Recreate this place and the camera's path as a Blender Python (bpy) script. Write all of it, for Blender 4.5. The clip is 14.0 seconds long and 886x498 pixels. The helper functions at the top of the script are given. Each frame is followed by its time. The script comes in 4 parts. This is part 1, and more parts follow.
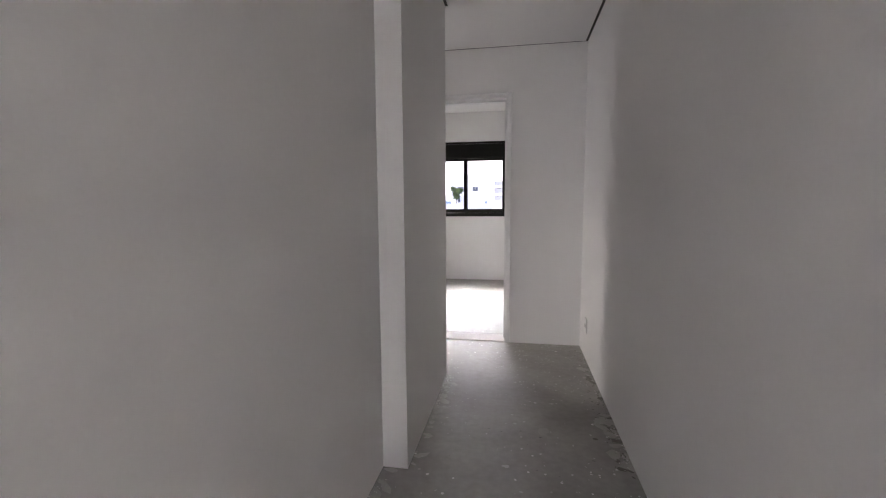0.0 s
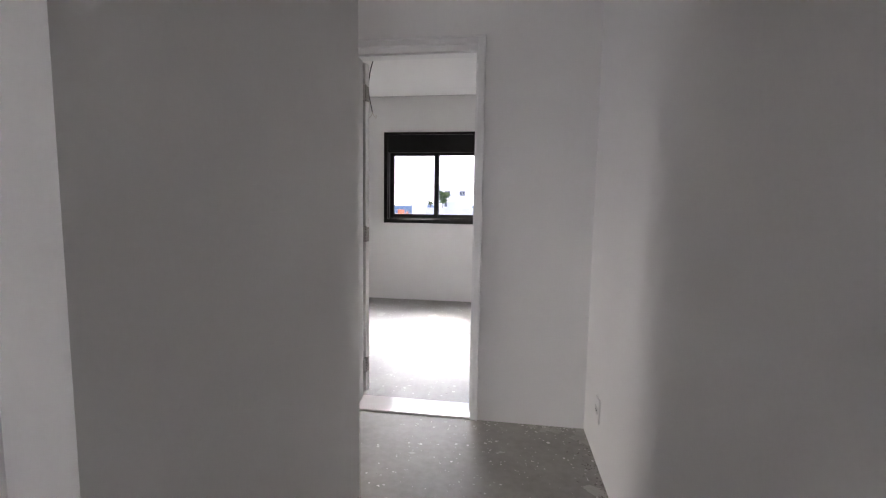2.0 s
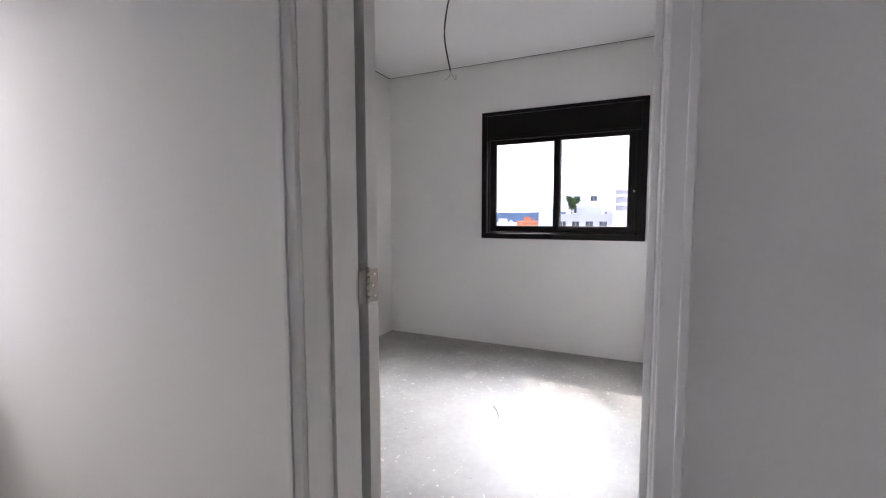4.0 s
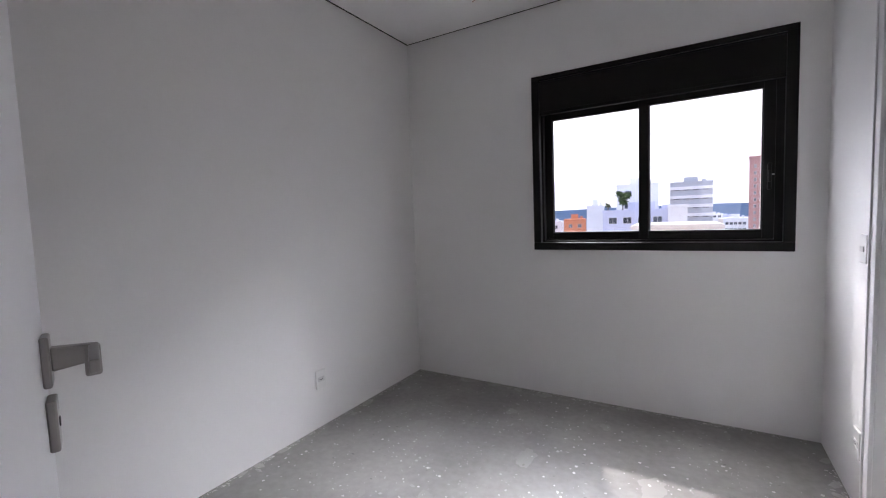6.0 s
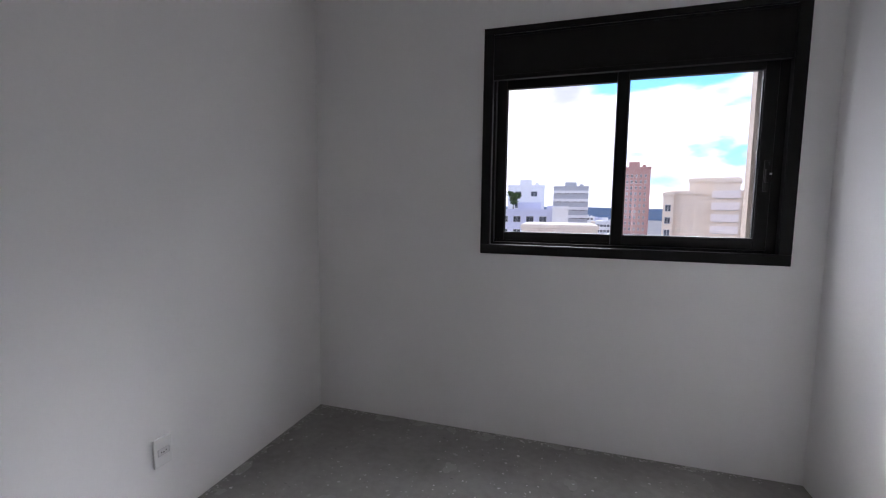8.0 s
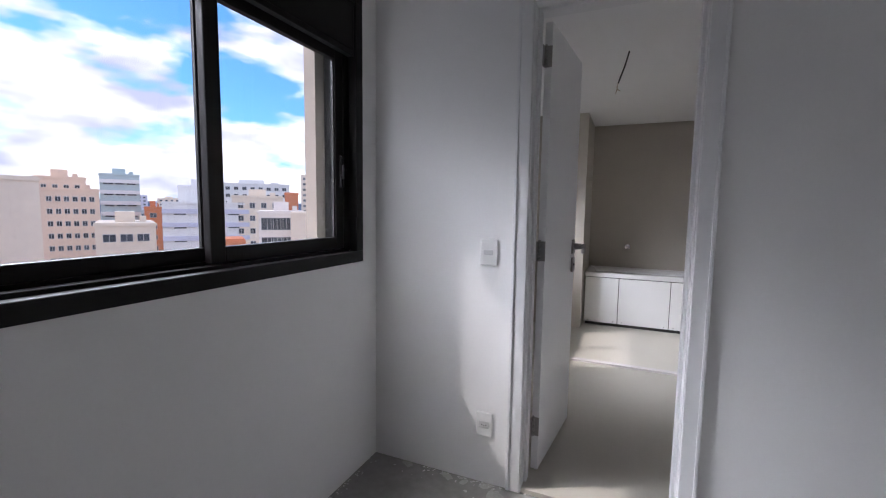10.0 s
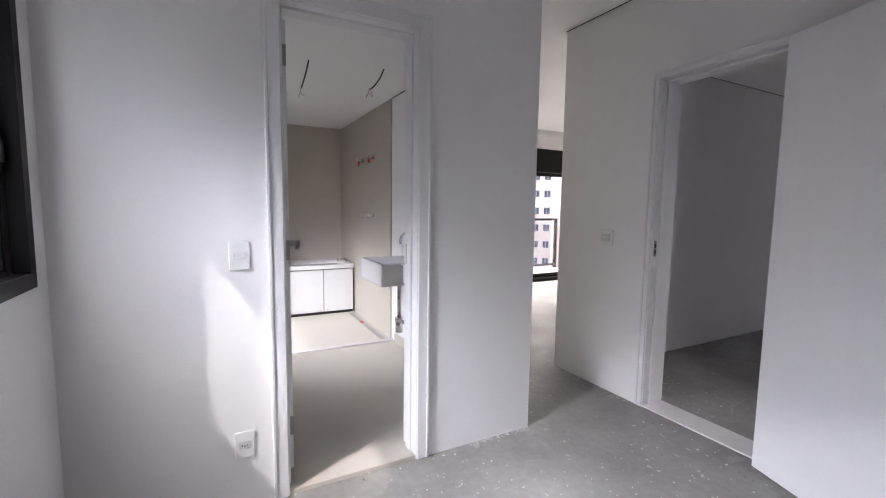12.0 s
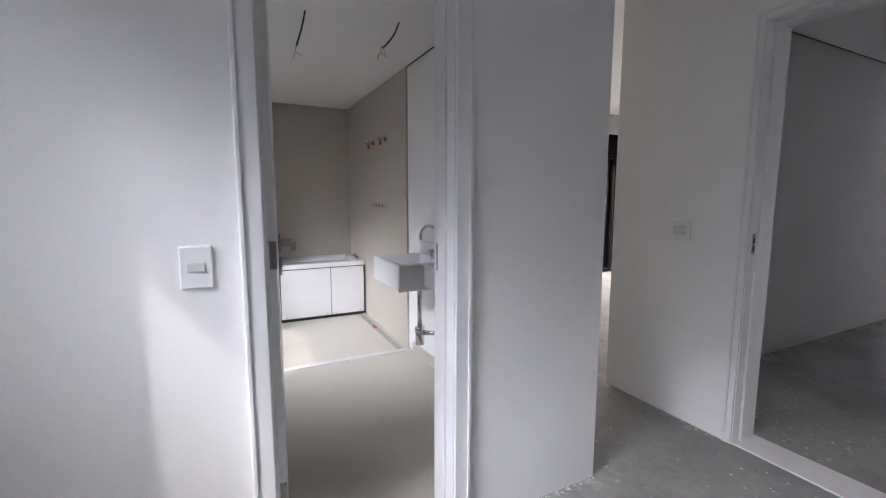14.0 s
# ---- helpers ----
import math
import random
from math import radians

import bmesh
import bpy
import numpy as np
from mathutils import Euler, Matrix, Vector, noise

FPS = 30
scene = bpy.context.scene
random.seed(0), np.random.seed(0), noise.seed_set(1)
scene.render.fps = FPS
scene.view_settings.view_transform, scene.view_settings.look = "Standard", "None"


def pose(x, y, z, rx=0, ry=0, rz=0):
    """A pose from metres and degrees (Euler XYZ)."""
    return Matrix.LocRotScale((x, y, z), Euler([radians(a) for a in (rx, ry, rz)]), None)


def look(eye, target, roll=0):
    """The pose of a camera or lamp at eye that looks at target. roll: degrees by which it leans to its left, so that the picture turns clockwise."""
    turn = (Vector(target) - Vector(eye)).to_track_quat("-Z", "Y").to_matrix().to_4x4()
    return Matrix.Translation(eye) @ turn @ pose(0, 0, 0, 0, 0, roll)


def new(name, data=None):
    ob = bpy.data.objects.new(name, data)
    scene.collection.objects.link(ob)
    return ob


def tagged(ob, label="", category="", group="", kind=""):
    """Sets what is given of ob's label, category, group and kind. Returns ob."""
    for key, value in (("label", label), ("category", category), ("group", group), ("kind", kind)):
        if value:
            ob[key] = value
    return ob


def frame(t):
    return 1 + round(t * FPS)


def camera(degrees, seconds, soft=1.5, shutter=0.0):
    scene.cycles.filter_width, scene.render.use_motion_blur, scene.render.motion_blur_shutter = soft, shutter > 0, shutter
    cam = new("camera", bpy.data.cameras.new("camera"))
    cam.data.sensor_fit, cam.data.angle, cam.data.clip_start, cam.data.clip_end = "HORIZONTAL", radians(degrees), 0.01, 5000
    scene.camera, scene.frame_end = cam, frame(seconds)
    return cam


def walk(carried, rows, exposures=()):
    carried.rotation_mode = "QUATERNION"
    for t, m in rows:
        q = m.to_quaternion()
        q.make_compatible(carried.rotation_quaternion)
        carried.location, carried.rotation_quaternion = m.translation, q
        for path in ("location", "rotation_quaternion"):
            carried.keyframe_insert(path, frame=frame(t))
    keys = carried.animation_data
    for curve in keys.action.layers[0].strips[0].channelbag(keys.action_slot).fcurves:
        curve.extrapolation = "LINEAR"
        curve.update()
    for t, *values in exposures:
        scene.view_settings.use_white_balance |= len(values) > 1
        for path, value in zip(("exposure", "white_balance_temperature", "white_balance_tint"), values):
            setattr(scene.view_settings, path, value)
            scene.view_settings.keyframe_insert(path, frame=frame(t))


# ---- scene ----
cam = camera(92.5, 14.0, soft=1.1)
EXPOSURES = [(0, 2.3, 6750, 19), (2.0, 2.25, 6600, 18), (3.2, 2.2, 6500, 18), (5.3, 1.68, 6300, 20), (7.2, 1.27, 6250, 20), (9.3, 0.97, 6150, 18),
             (10.2, 0.87, 6150, 19), (11.0, 1.05, 6200, 21), (12.0, 1.5, 6250, 21), (14.0, 1.2, 6150, 19)]
PATH = [
    (0, (-0.042, -3.797, 1.182), (-0.382, -1.837, 0.977), -0.3),
    (0.5, (-0.115, -3.528, 1.177), (-0.203, -1.542, 0.956), -0.4),
    (1, (-0.111, -3.178, 1.195), (-0.083, -1.19, 0.971), -0.5),
    (1.5, (-0.016, -2.85, 1.203), (-0.112, -0.864, 0.986), -0.1),
    (2, (0.026, -2.501, 1.188), (-0.253, -0.529, 1.002), 0.9),
    (2.5, (0.036, -2.109, 1.201), (-0.422, -0.171, 1.02), 0.5),
    (3, (0.018, -1.69, 1.21), (-0.623, 0.196, 1.034), 0.8),
    (5.3, (-0.466, -0.154, 1.218), (-1.439, 1.587, 1.068), -2.1),
    (5.5, (-0.502, -0.081, 1.232), (-1.497, 1.647, 1.079), -2.2),
    (6, (-0.558, 0.069, 1.245), (-1.589, 1.777, 1.1), -2.1),
    (6.5, (-0.568, 0.103, 1.248), (-1.646, 1.781, 1.096), -2.2),
    (7, (-0.614, 0.196, 1.242), (-1.738, 1.842, 1.077), -1.2),
    (9.3, (-1.652, 1.428, 1.234), (-0.474, 3.033, 1.044), 0.1),
    (9.5, (-1.687, 1.529, 1.236), (-0.27, 2.928, 1.049), -1.1),
    (10, (-1.773, 1.77, 1.252), (0.053, 2.563, 1.063), 0.8),
    (10.5, (-1.813, 1.918, 1.25), (0.163, 2.171, 1.066), 1.2),
    (11, (-1.78, 2.083, 1.238), (0.19, 1.791, 1.058), 0.8),
    (11.5, (-1.785, 2.218, 1.264), (0.087, 1.54, 1.077), 1.3),
    (12, (-1.854, 2.388, 1.266), (-0.095, 1.456, 1.073), 0.8),
    (12.5, (-1.895, 2.476, 1.27), (-0.165, 1.496, 1.056), 0.7),
    (13, (-1.815, 2.453, 1.259), (-0.091, 1.467, 1.023), 0.4),
    (13.5, (-1.572, 2.333, 1.265), (0.157, 1.358, 1.02), 0.2),
    (14, (-1.285, 2.235, 1.25), (0.489, 1.343, 1.01), 0.1),
]
walk(cam, [(t, look(eye, target, roll)) for t, eye, target, roll in PATH], EXPOSURES)

# ---- world, sun and exposure ----
SUN_WAY = Vector((0.25, -0.47, -0.69)).normalized()
world = bpy.data.worlds.new("sky")
scene.world = world
world.use_nodes = True
wn, wl = world.node_tree.nodes, world.node_tree.links
wn.clear()
w_out = wn.new("ShaderNodeOutputWorld")
w_bg = wn.new("ShaderNodeBackground")
w_bg.inputs["Strength"].default_value = 0.15
w_sky = wn.new("ShaderNodeTexSky")
w_sky.sky_type = "NISHITA"
w_sky.sun_disc = False
w_sky.sun_elevation = math.asin(-SUN_WAY.z)
w_sky.sun_rotation = math.atan2(-SUN_WAY.x, -SUN_WAY.y)
w_tc = wn.new("ShaderNodeTexCoord")
w_map = wn.new("ShaderNodeMapping")
w_map.inputs["Location"].default_value = (0.35, 0.1, 0.2)
w_map.inputs["Scale"].default_value = (1.0, 1.0, 2.6)
w_noise = wn.new("ShaderNodeTexNoise")
w_noise.inputs["Scale"].default_value = 4.2
w_noise.inputs["Detail"].default_value = 9
w_noise.inputs["Roughness"].default_value = 0.52
w_ramp = wn.new("ShaderNodeValToRGB")
w_ramp.color_ramp.elements[0].position = 0.45
w_ramp.color_ramp.elements[1].position = 0.545
w_noise2 = wn.new("ShaderNodeTexNoise")
w_noise2.inputs["Scale"].default_value = 6.0
w_noise2.inputs["Detail"].default_value = 6
w_shade = wn.new("ShaderNodeValToRGB")
w_shade.color_ramp.elements[0].position = 0.35
w_shade.color_ramp.elements[0].color = (2.7, 2.85, 3.9, 1)
w_shade.color_ramp.elements[1].position = 0.6
w_shade.color_ramp.elements[1].color = (5.9, 5.9, 6.2, 1)
w_gain = wn.new("ShaderNodeMix")
w_gain.data_type = "RGBA"
w_gain.blend_type = "MULTIPLY"
w_gain.inputs["Factor"].default_value = 1
w_gain.inputs[7].default_value = (0.34, 0.66, 0.98, 1)
w_mix = wn.new("ShaderNodeMix")
w_mix.data_type = "RGBA"
wl.new(w_tc.outputs["Generated"], w_map.inputs["Vector"])
wl.new(w_map.outputs["Vector"], w_noise.inputs["Vector"])
wl.new(w_map.outputs["Vector"], w_noise2.inputs["Vector"])
w_sep = wn.new("ShaderNodeSeparateXYZ")
w_west = wn.new("ShaderNodeMath")           # the cloud is thicker towards the west
w_west.operation = "MULTIPLY_ADD"
w_west.inputs[1].default_value = -0.09
wl.new(w_tc.outputs["Generated"], w_sep.inputs[0])
wl.new(w_sep.outputs["X"], w_west.inputs[0])
wl.new(w_noise.outputs["Fac"], w_west.inputs[2])
w_low = wn.new("ShaderNodeMath")            # and towards the horizon
w_low.operation = "MULTIPLY_ADD"
w_low.inputs[1].default_value = -0.15
wl.new(w_sep.outputs["Z"], w_low.inputs[0])
wl.new(w_west.outputs[0], w_low.inputs[2])
w_lift = wn.new("ShaderNodeMath")
w_lift.inputs[1].default_value = 0.115
wl.new(w_low.outputs[0], w_lift.inputs[0])
wl.new(w_lift.outputs[0], w_ramp.inputs["Fac"])
wl.new(w_noise2.outputs["Fac"], w_shade.inputs["Fac"])
wl.new(w_sky.outputs["Color"], w_gain.inputs[6])
wl.new(w_ramp.outputs["Color"], w_mix.inputs["Factor"])
wl.new(w_gain.outputs[2], w_mix.inputs[6])
wl.new(w_shade.outputs["Color"], w_mix.inputs[7])
wl.new(w_mix.outputs[2], w_bg.inputs["Color"])
wl.new(w_bg.outputs["Background"], w_out.inputs["Surface"])

sun_data = bpy.data.lights.new("sun", "SUN")
sun_data.energy = 1.1
sun_data.angle = radians(1.5)
sun_data.color = (1.0, 0.95, 0.88)
sun = new("sun", sun_data)
sun.matrix_world = look((0, 0, 60), Vector((0, 0, 60)) + SUN_WAY)


def sky_lamp(name, eye, target, w, h, watts, color=(0.93, 0.96, 1.0)):
    """An added area lamp outside, above an opening, that fills in for skylight."""
    d = bpy.data.lights.new(name, "AREA")
    d.shape, d.size, d.size_y, d.energy, d.color = "RECTANGLE", w, h, watts, color
    o = new(name, d)
    o.matrix_world = look(eye, target)


# fill lamps added out of view to brighten the rooms beyond the sky's light
sky_lamp("sky_fill_bedroom", (-0.45, 6.3, 4.5), (-1.0, 2.2, 1.3), 4.6, 1.9, 560)
sky_lamp("sky_fill_bathroom", (1.55, 4.2, 3.3), (1.55, 2.3, 1.0), 2.0, 1.4, 10, (1.0, 0.98, 0.94))
sky_lamp("sky_fill_balcony", (5.6, -1.6, 3.4), (3.2, -1.6, 0.8), 3.2, 1.6, 230, (1.0, 0.94, 0.84))
sky_lamp("sky_fill_front_room", (-0.55, -9.0, 3.3), (-0.55, -7.6, 0.6), 2.6, 1.2, 370, (0.965, 0.965, 0.97))
sky_lamp("sky_fill_side_room", (-4.2, -0.62, 3.0), (-2.2, -0.62, 0.9), 1.6, 1.4, 17, (1.0, 0.95, 0.85))


# ---- materials ----
def material(name, color, rough=0.6, metal=0.0, vary=0.06, scale=3.0, fine=60.0, bump=0.05, spec=0.5, coat=0.0, each=0.0):
    """A surface with large stains, fine grain and relief."""
    m = bpy.data.materials.new(name)
    m.use_nodes = True
    n, l = m.node_tree.nodes, m.node_tree.links
    b = n["Principled BSDF"]
    b.inputs["Metallic"].default_value = metal
    b.inputs["Specular IOR Level"].default_value = spec
    b.inputs["Coat Weight"].default_value = coat
    tc = n.new("ShaderNodeTexCoord")
    big = n.new("ShaderNodeTexNoise")
    big.inputs["Scale"].default_value = scale
    big.inputs["Detail"].default_value = 5
    small = n.new("ShaderNodeTexNoise")
    small.inputs["Scale"].default_value = fine
    small.inputs["Detail"].default_value = 3
    l.new(tc.outputs["Object"], big.inputs["Vector"])
    l.new(tc.outputs["Object"], small.inputs["Vector"])
    mixed = n.new("ShaderNodeMath")
    mixed.operation = "MULTIPLY_ADD"
    mixed.inputs[1].default_value = 0.35
    l.new(small.outputs["Fac"], mixed.inputs[0])
    l.new(big.outputs["Fac"], mixed.inputs[2])
    ramp = n.new("ShaderNodeValToRGB")
    ramp.color_ramp.elements[0].position = 0.4
    ramp.color_ramp.elements[1].position = 0.95
    ramp.color_ramp.elements[0].color = (*[c * (1 - vary) for c in color], 1)
    ramp.color_ramp.elements[1].color = (*[min(1, c * (1 + vary)) for c in color], 1)
    l.new(mixed.outputs[0], ramp.inputs["Fac"])
    last = ramp.outputs["Color"]
    if each:
        info = n.new("ShaderNodeObjectInfo")
        hsv = n.new("ShaderNodeHueSaturation")
        rng = n.new("ShaderNodeMapRange")
        rng.inputs["To Min"].default_value = 1 - each
        rng.inputs["To Max"].default_value = 1 + each
        l.new(info.outputs["Random"], rng.inputs["Value"])
        l.new(rng.outputs["Result"], hsv.inputs["Value"])
        l.new(last, hsv.inputs["Color"])
        last = hsv.outputs["Color"]
    l.new(last, b.inputs["Base Color"])
    rr = n.new("ShaderNodeMapRange")
    rr.inputs["To Min"].default_value = max(0.02, rough - 0.08)
    rr.inputs["To Max"].default_value = min(1, rough + 0.08)
    l.new(big.outputs["Fac"], rr.inputs["Value"])
    l.new(rr.outputs["Result"], b.inputs["Roughness"])
    if bump:
        bp = n.new("ShaderNodeBump")
        bp.inputs["Strength"].default_value = bump
        bp.inputs["Distance"].default_value = 0.01
        l.new(mixed.outputs[0], bp.inputs["Height"])
        l.new(bp.outputs["Normal"], b.inputs["Normal"])
    return m


def concrete():
    """Bare screed: cloudy grey, paler trowel marks, white paint drips and dark grit."""
    m = material("bare_screed", (0.262, 0.254, 0.236), 0.55, 0, 0.32, 2.2, 26, 0.25, 0.45)
    n, l = m.node_tree.nodes, m.node_tree.links
    b = n["Principled BSDF"]
    src = b.inputs["Base Color"].links[0].from_socket
    tc = n.new("ShaderNodeTexCoord")

    def layer(src, color, scale, keep, size, patch_scale, patch_at, stretch=(1, 1, 1)):
        mp = n.new("ShaderNodeMapping")
        mp.inputs["Scale"].default_value = stretch
        l.new(tc.outputs["Object"], mp.inputs["Vector"])
        wob = n.new("ShaderNodeTexNoise")
        wob.inputs["Scale"].default_value = scale * 2.5
        l.new(mp.outputs["Vector"], wob.inputs["Vector"])
        add = n.new("ShaderNodeVectorMath")
        add.operation = "MULTIPLY_ADD"
        add.inputs[1].default_value = (0.5 / scale,) * 3
        l.new(wob.outputs["Color"], add.inputs[0])
        l.new(mp.outputs["Vector"], add.inputs[2])
        v = n.new("ShaderNodeTexVoronoi")
        v.inputs["Scale"].default_value = scale
        l.new(add.outputs["Vector"], v.inputs["Vector"])
        sep = n.new("ShaderNodeSeparateColor")
        l.new(v.outputs["Color"], sep.inputs["Color"])
        pick = n.new("ShaderNodeMath")
        pick.operation = "LESS_THAN"
        pick.inputs[1].default_value = keep
        l.new(sep.outputs["Red"], pick.inputs[0])
        lim = n.new("ShaderNodeMath")
        lim.operation = "MULTIPLY"
        lim.inputs[1].default_value = size
        l.new(sep.outputs["Green"], lim.inputs[0])
        near = n.new("ShaderNodeMath")
        near.operation = "LESS_THAN"
        l.new(v.outputs["Distance"], near.inputs[0])
        l.new(lim.outputs[0], near.inputs[1])
        both = n.new("ShaderNodeMath")
        both.operation = "MULTIPLY"
        l.new(pick.outputs[0], both.inputs[0])
        l.new(near.outputs[0], both.inputs[1])
        patch = n.new("ShaderNodeTexNoise")
        patch.inputs["Scale"].default_value = patch_scale
        l.new(tc.outputs["Object"], patch.inputs["Vector"])
        cut = n.new("ShaderNodeMapRange")
        cut.inputs["From Min"].default_value = patch_at
        cut.inputs["From Max"].default_value = patch_at + 0.08
        l.new(patch.outputs["Fac"], cut.inputs["Value"])
        fac = n.new("ShaderNodeMath")
        fac.operation = "MULTIPLY"
        l.new(both.outputs[0], fac.inputs[0])
        l.new(cut.outputs["Result"], fac.inputs[1])
        mx = n.new("ShaderNodeMix")
        mx.data_type = "RGBA"
        l.new(fac.outputs[0], mx.inputs["Factor"])
        l.new(src, mx.inputs[6])
        mx.inputs[7].default_value = (*color, 1)
        return mx.outputs[2]

    src = layer(src, (0.315, 0.305, 0.285), 7, 0.30, 0.40, 1.3, 0.46, (1, 0.6, 1))
    src = layer(src, (0.42, 0.41, 0.39), 16, 0.12, 0.28, 1.5, 0.48, (1, 1.7, 1))
    src = layer(src, (0.66, 0.65, 0.63), 34, 0.12, 0.30, 1.7, 0.44)
    src = layer(src, (0.66, 0.65, 0.64), 60, 0.09, 0.38, 1.1, 0.44)
    src = layer(src, (0.12, 0.115, 0.11), 30, 0.05, 0.28, 2.0, 0.45, (1, 2.2, 1))
    l.new(src, b.inputs["Base Color"])
    return m


PAINT = material("white_wall_paint", (0.82, 0.815, 0.80), 0.75, 0, 0.03, 1.3, 90, 0.05, 0.3)
PLASTER = material("white_ceiling_board", (0.84, 0.835, 0.825), 0.85, 0, 0.02, 0.9, 70, 0.02, 0.25)
# near-black colour stands in for the shade in the ceiling gaps
GAP_SHADE = material("dark_gap_shade", (0.05, 0.048, 0.045), 0.9, 0, 0.1, 3, 40, 0.0)
SCREED = concrete()
DOORWHITE = material("white_door_lacquer", (0.82, 0.82, 0.82), 0.38, 0, 0.012, 1.5, 25, 0.012, 0.5)
FRAMEWHITE = material("white_frame_foil", (0.76, 0.76, 0.755), 0.42, 0, 0.02, 2.5, 40, 0.015, 0.5)
STONE = material("white_sill_stone", (0.78, 0.74, 0.73), 0.10, 0, 0.04, 6, 120, 0.0, 0.5)
ALU = material("dark_bronze_aluminium", (0.011, 0.010, 0.010), 0.45, 0.0, 0.12, 8, 150, 0.01, 0.16)
RUBBER = material("black_gasket", (0.012, 0.012, 0.012), 0.7, 0, 0.1, 8, 80, 0.02)
STEEL = material("brushed_steel", (0.33, 0.315, 0.30), 0.30, 1, 0.05, 20, 200, 0.02)
CHROME = material("chrome", (0.74, 0.74, 0.75), 0.09, 1, 0.03, 6, 60, 0.0)
PLASTIC = material("white_switch_plastic", (0.78, 0.78, 0.76), 0.3, 0, 0.015, 8, 60, 0.0)
GREYPL = material("grey_switch_key", (0.62, 0.62, 0.61), 0.35, 0, 0.02, 8, 60, 0.0)
# near-black colour stands in for the shade inside holes and behind tub panels
HOLE_SHADE = material("dark_hole_shade", (0.03, 0.03, 0.03), 0.6, 0, 0.1, 9, 60, 0.0)
BEIGE = material("beige_wall_tile", (0.50, 0.46, 0.395), 0.5, 0, 0.05, 2.2, 45, 0.03, 0.4)
BEIGEF = material("beige_floor_tile", (0.52, 0.49, 0.42), 0.33, 0, 0.05, 1.8, 50, 0.02, 0.45)
ACRYL = material("white_acrylic", (0.80, 0.80, 0.79), 0.2, 0, 0.015, 3, 40, 0.0, 0.5)
WIRE = material("black_cable", (0.015, 0.015, 0.015), 0.55, 0, 0.1, 9, 90, 0.0)
COPPER = material("bare_wire_end", (0.52, 0.44, 0.36), 0.4, 0.6, 0.1, 9, 90, 0.0)
RED = material("red_tag", (0.50, 0.07, 0.04), 0.5, 0, 0.08, 9, 60, 0.0)
TILE_GREY = material("grey_drain_metal", (0.42, 0.42, 0.41), 0.4, 0.7, 0.06, 9, 60, 0.0)
FACADE = material("beige_textured_render", (0.40, 0.34, 0.29), 0.9, 0, 0.10, 4, 55, 0.5, 0.2)
PINKWALL = material("pinkish_render", (0.44, 0.37, 0.36), 0.9, 0, 0.06, 3, 70, 0.25, 0.2)


def glass(name, tint=(0.97, 0.985, 0.98)):
    m = bpy.data.materials.new(name)
    m.use_nodes = True
    b = m.node_tree.nodes["Principled BSDF"]
    b.inputs["Base Color"].default_value = (*tint, 1)
    b.inputs["Roughness"].default_value = 0.0
    b.inputs["IOR"].default_value = 1.45
    b.inputs["Transmission Weight"].default_value = 1.0
    return m


GLASS = glass("clear_glass")


# ---- building helpers ----
def add_box(bm, x0, x1, y0, y1, z0, z1, bevel=0.0, seg=2):
    r = bmesh.ops.create_cube(bm, size=1.0)
    vs = r["verts"]
    for v in vs:
        v.co = Vector(((x0 + x1) / 2 + v.co.x * (x1 - x0), (y0 + y1) / 2 + v.co.y * (y1 - y0), (z0 + z1) / 2 + v.co.z * (z1 - z0)))
    if bevel:
        es = list({e for v in vs for e in v.link_edges})
        bmesh.ops.bevel(bm, geom=es, offset=bevel, segments=seg, affect="EDGES", profile=0.5)
    return bm


def add_rod(bm, p, q, r0, r1=None, sides=16):
    """A round bar from p to q."""
    p, q = Vector(p), Vector(q)
    r1 = r0 if r1 is None else r1
    d = (q - p)
    rot = d.to_track_quat("Z", "Y").to_matrix().to_4x4()
    bmesh.ops.create_cone(bm, cap_ends=True, segments=sides, radius1=r0, radius2=r1, depth=d.length,
                          matrix=Matrix.Translation((p + q) / 2) @ rot)
    return bm


def add_tube(bm, pts, r, sides=8):
    """A bent tube through points."""
    pts = [Vector(p) for p in pts]
    rings = []
    for i, p in enumerate(pts):
        d = (pts[min(i + 1, len(pts) - 1)] - pts[max(i - 1, 0)]).normalized()
        q = d.to_track_quat("Z", "Y").to_matrix()
        rings.append([bm.verts.new(p + q @ Vector((r * math.cos(6.2832 * k / sides), r * math.sin(6.2832 * k / sides), 0))) for k in range(sides)])
    for a, b in zip(rings, rings[1:]):
        for k in range(sides):
            bm.faces.new((a[k], a[(k + 1) % sides], b[(k + 1) % sides], b[k]))
    bm.faces.new(rings[0][::-1])
    bm.faces.new(rings[-1])
    return bm


def smooth(points, n=6):
    """A finer run of points through the given ones."""
    pts = [Vector(p) for p in points]
    out = []
    for i in range(len(pts) - 1):
        a, b, c, d = pts[max(i - 1, 0)], pts[i], pts[i + 1], pts[min(i + 2, len(pts) - 1)]
        for k in range(n):
            t = k / n
            out.append(0.5 * (2 * b + (c - a) * t + (2 * a - 5 * b + 4 * c - d) * t * t + (3 * b - a - 3 * c + d) * t ** 3))
    return out + [pts[-1]]


def mesh_of(name, bm, mat, shade=False):
    bmesh.ops.recalc_face_normals(bm, faces=bm.faces)
    me = bpy.data.meshes.new(name)
    bm.to_mesh(me)
    bm.free()
    if shade:
        for p in me.polygons:
            p.use_smooth = len(p.vertices) == 4
    me.materials.append(mat)
    return me


def part(name, bm, mat, parent, label="", shade=False):
    ob = new(name, mesh_of(name, bm, mat, shade))
    ob.parent = parent
    return tagged(ob, label)


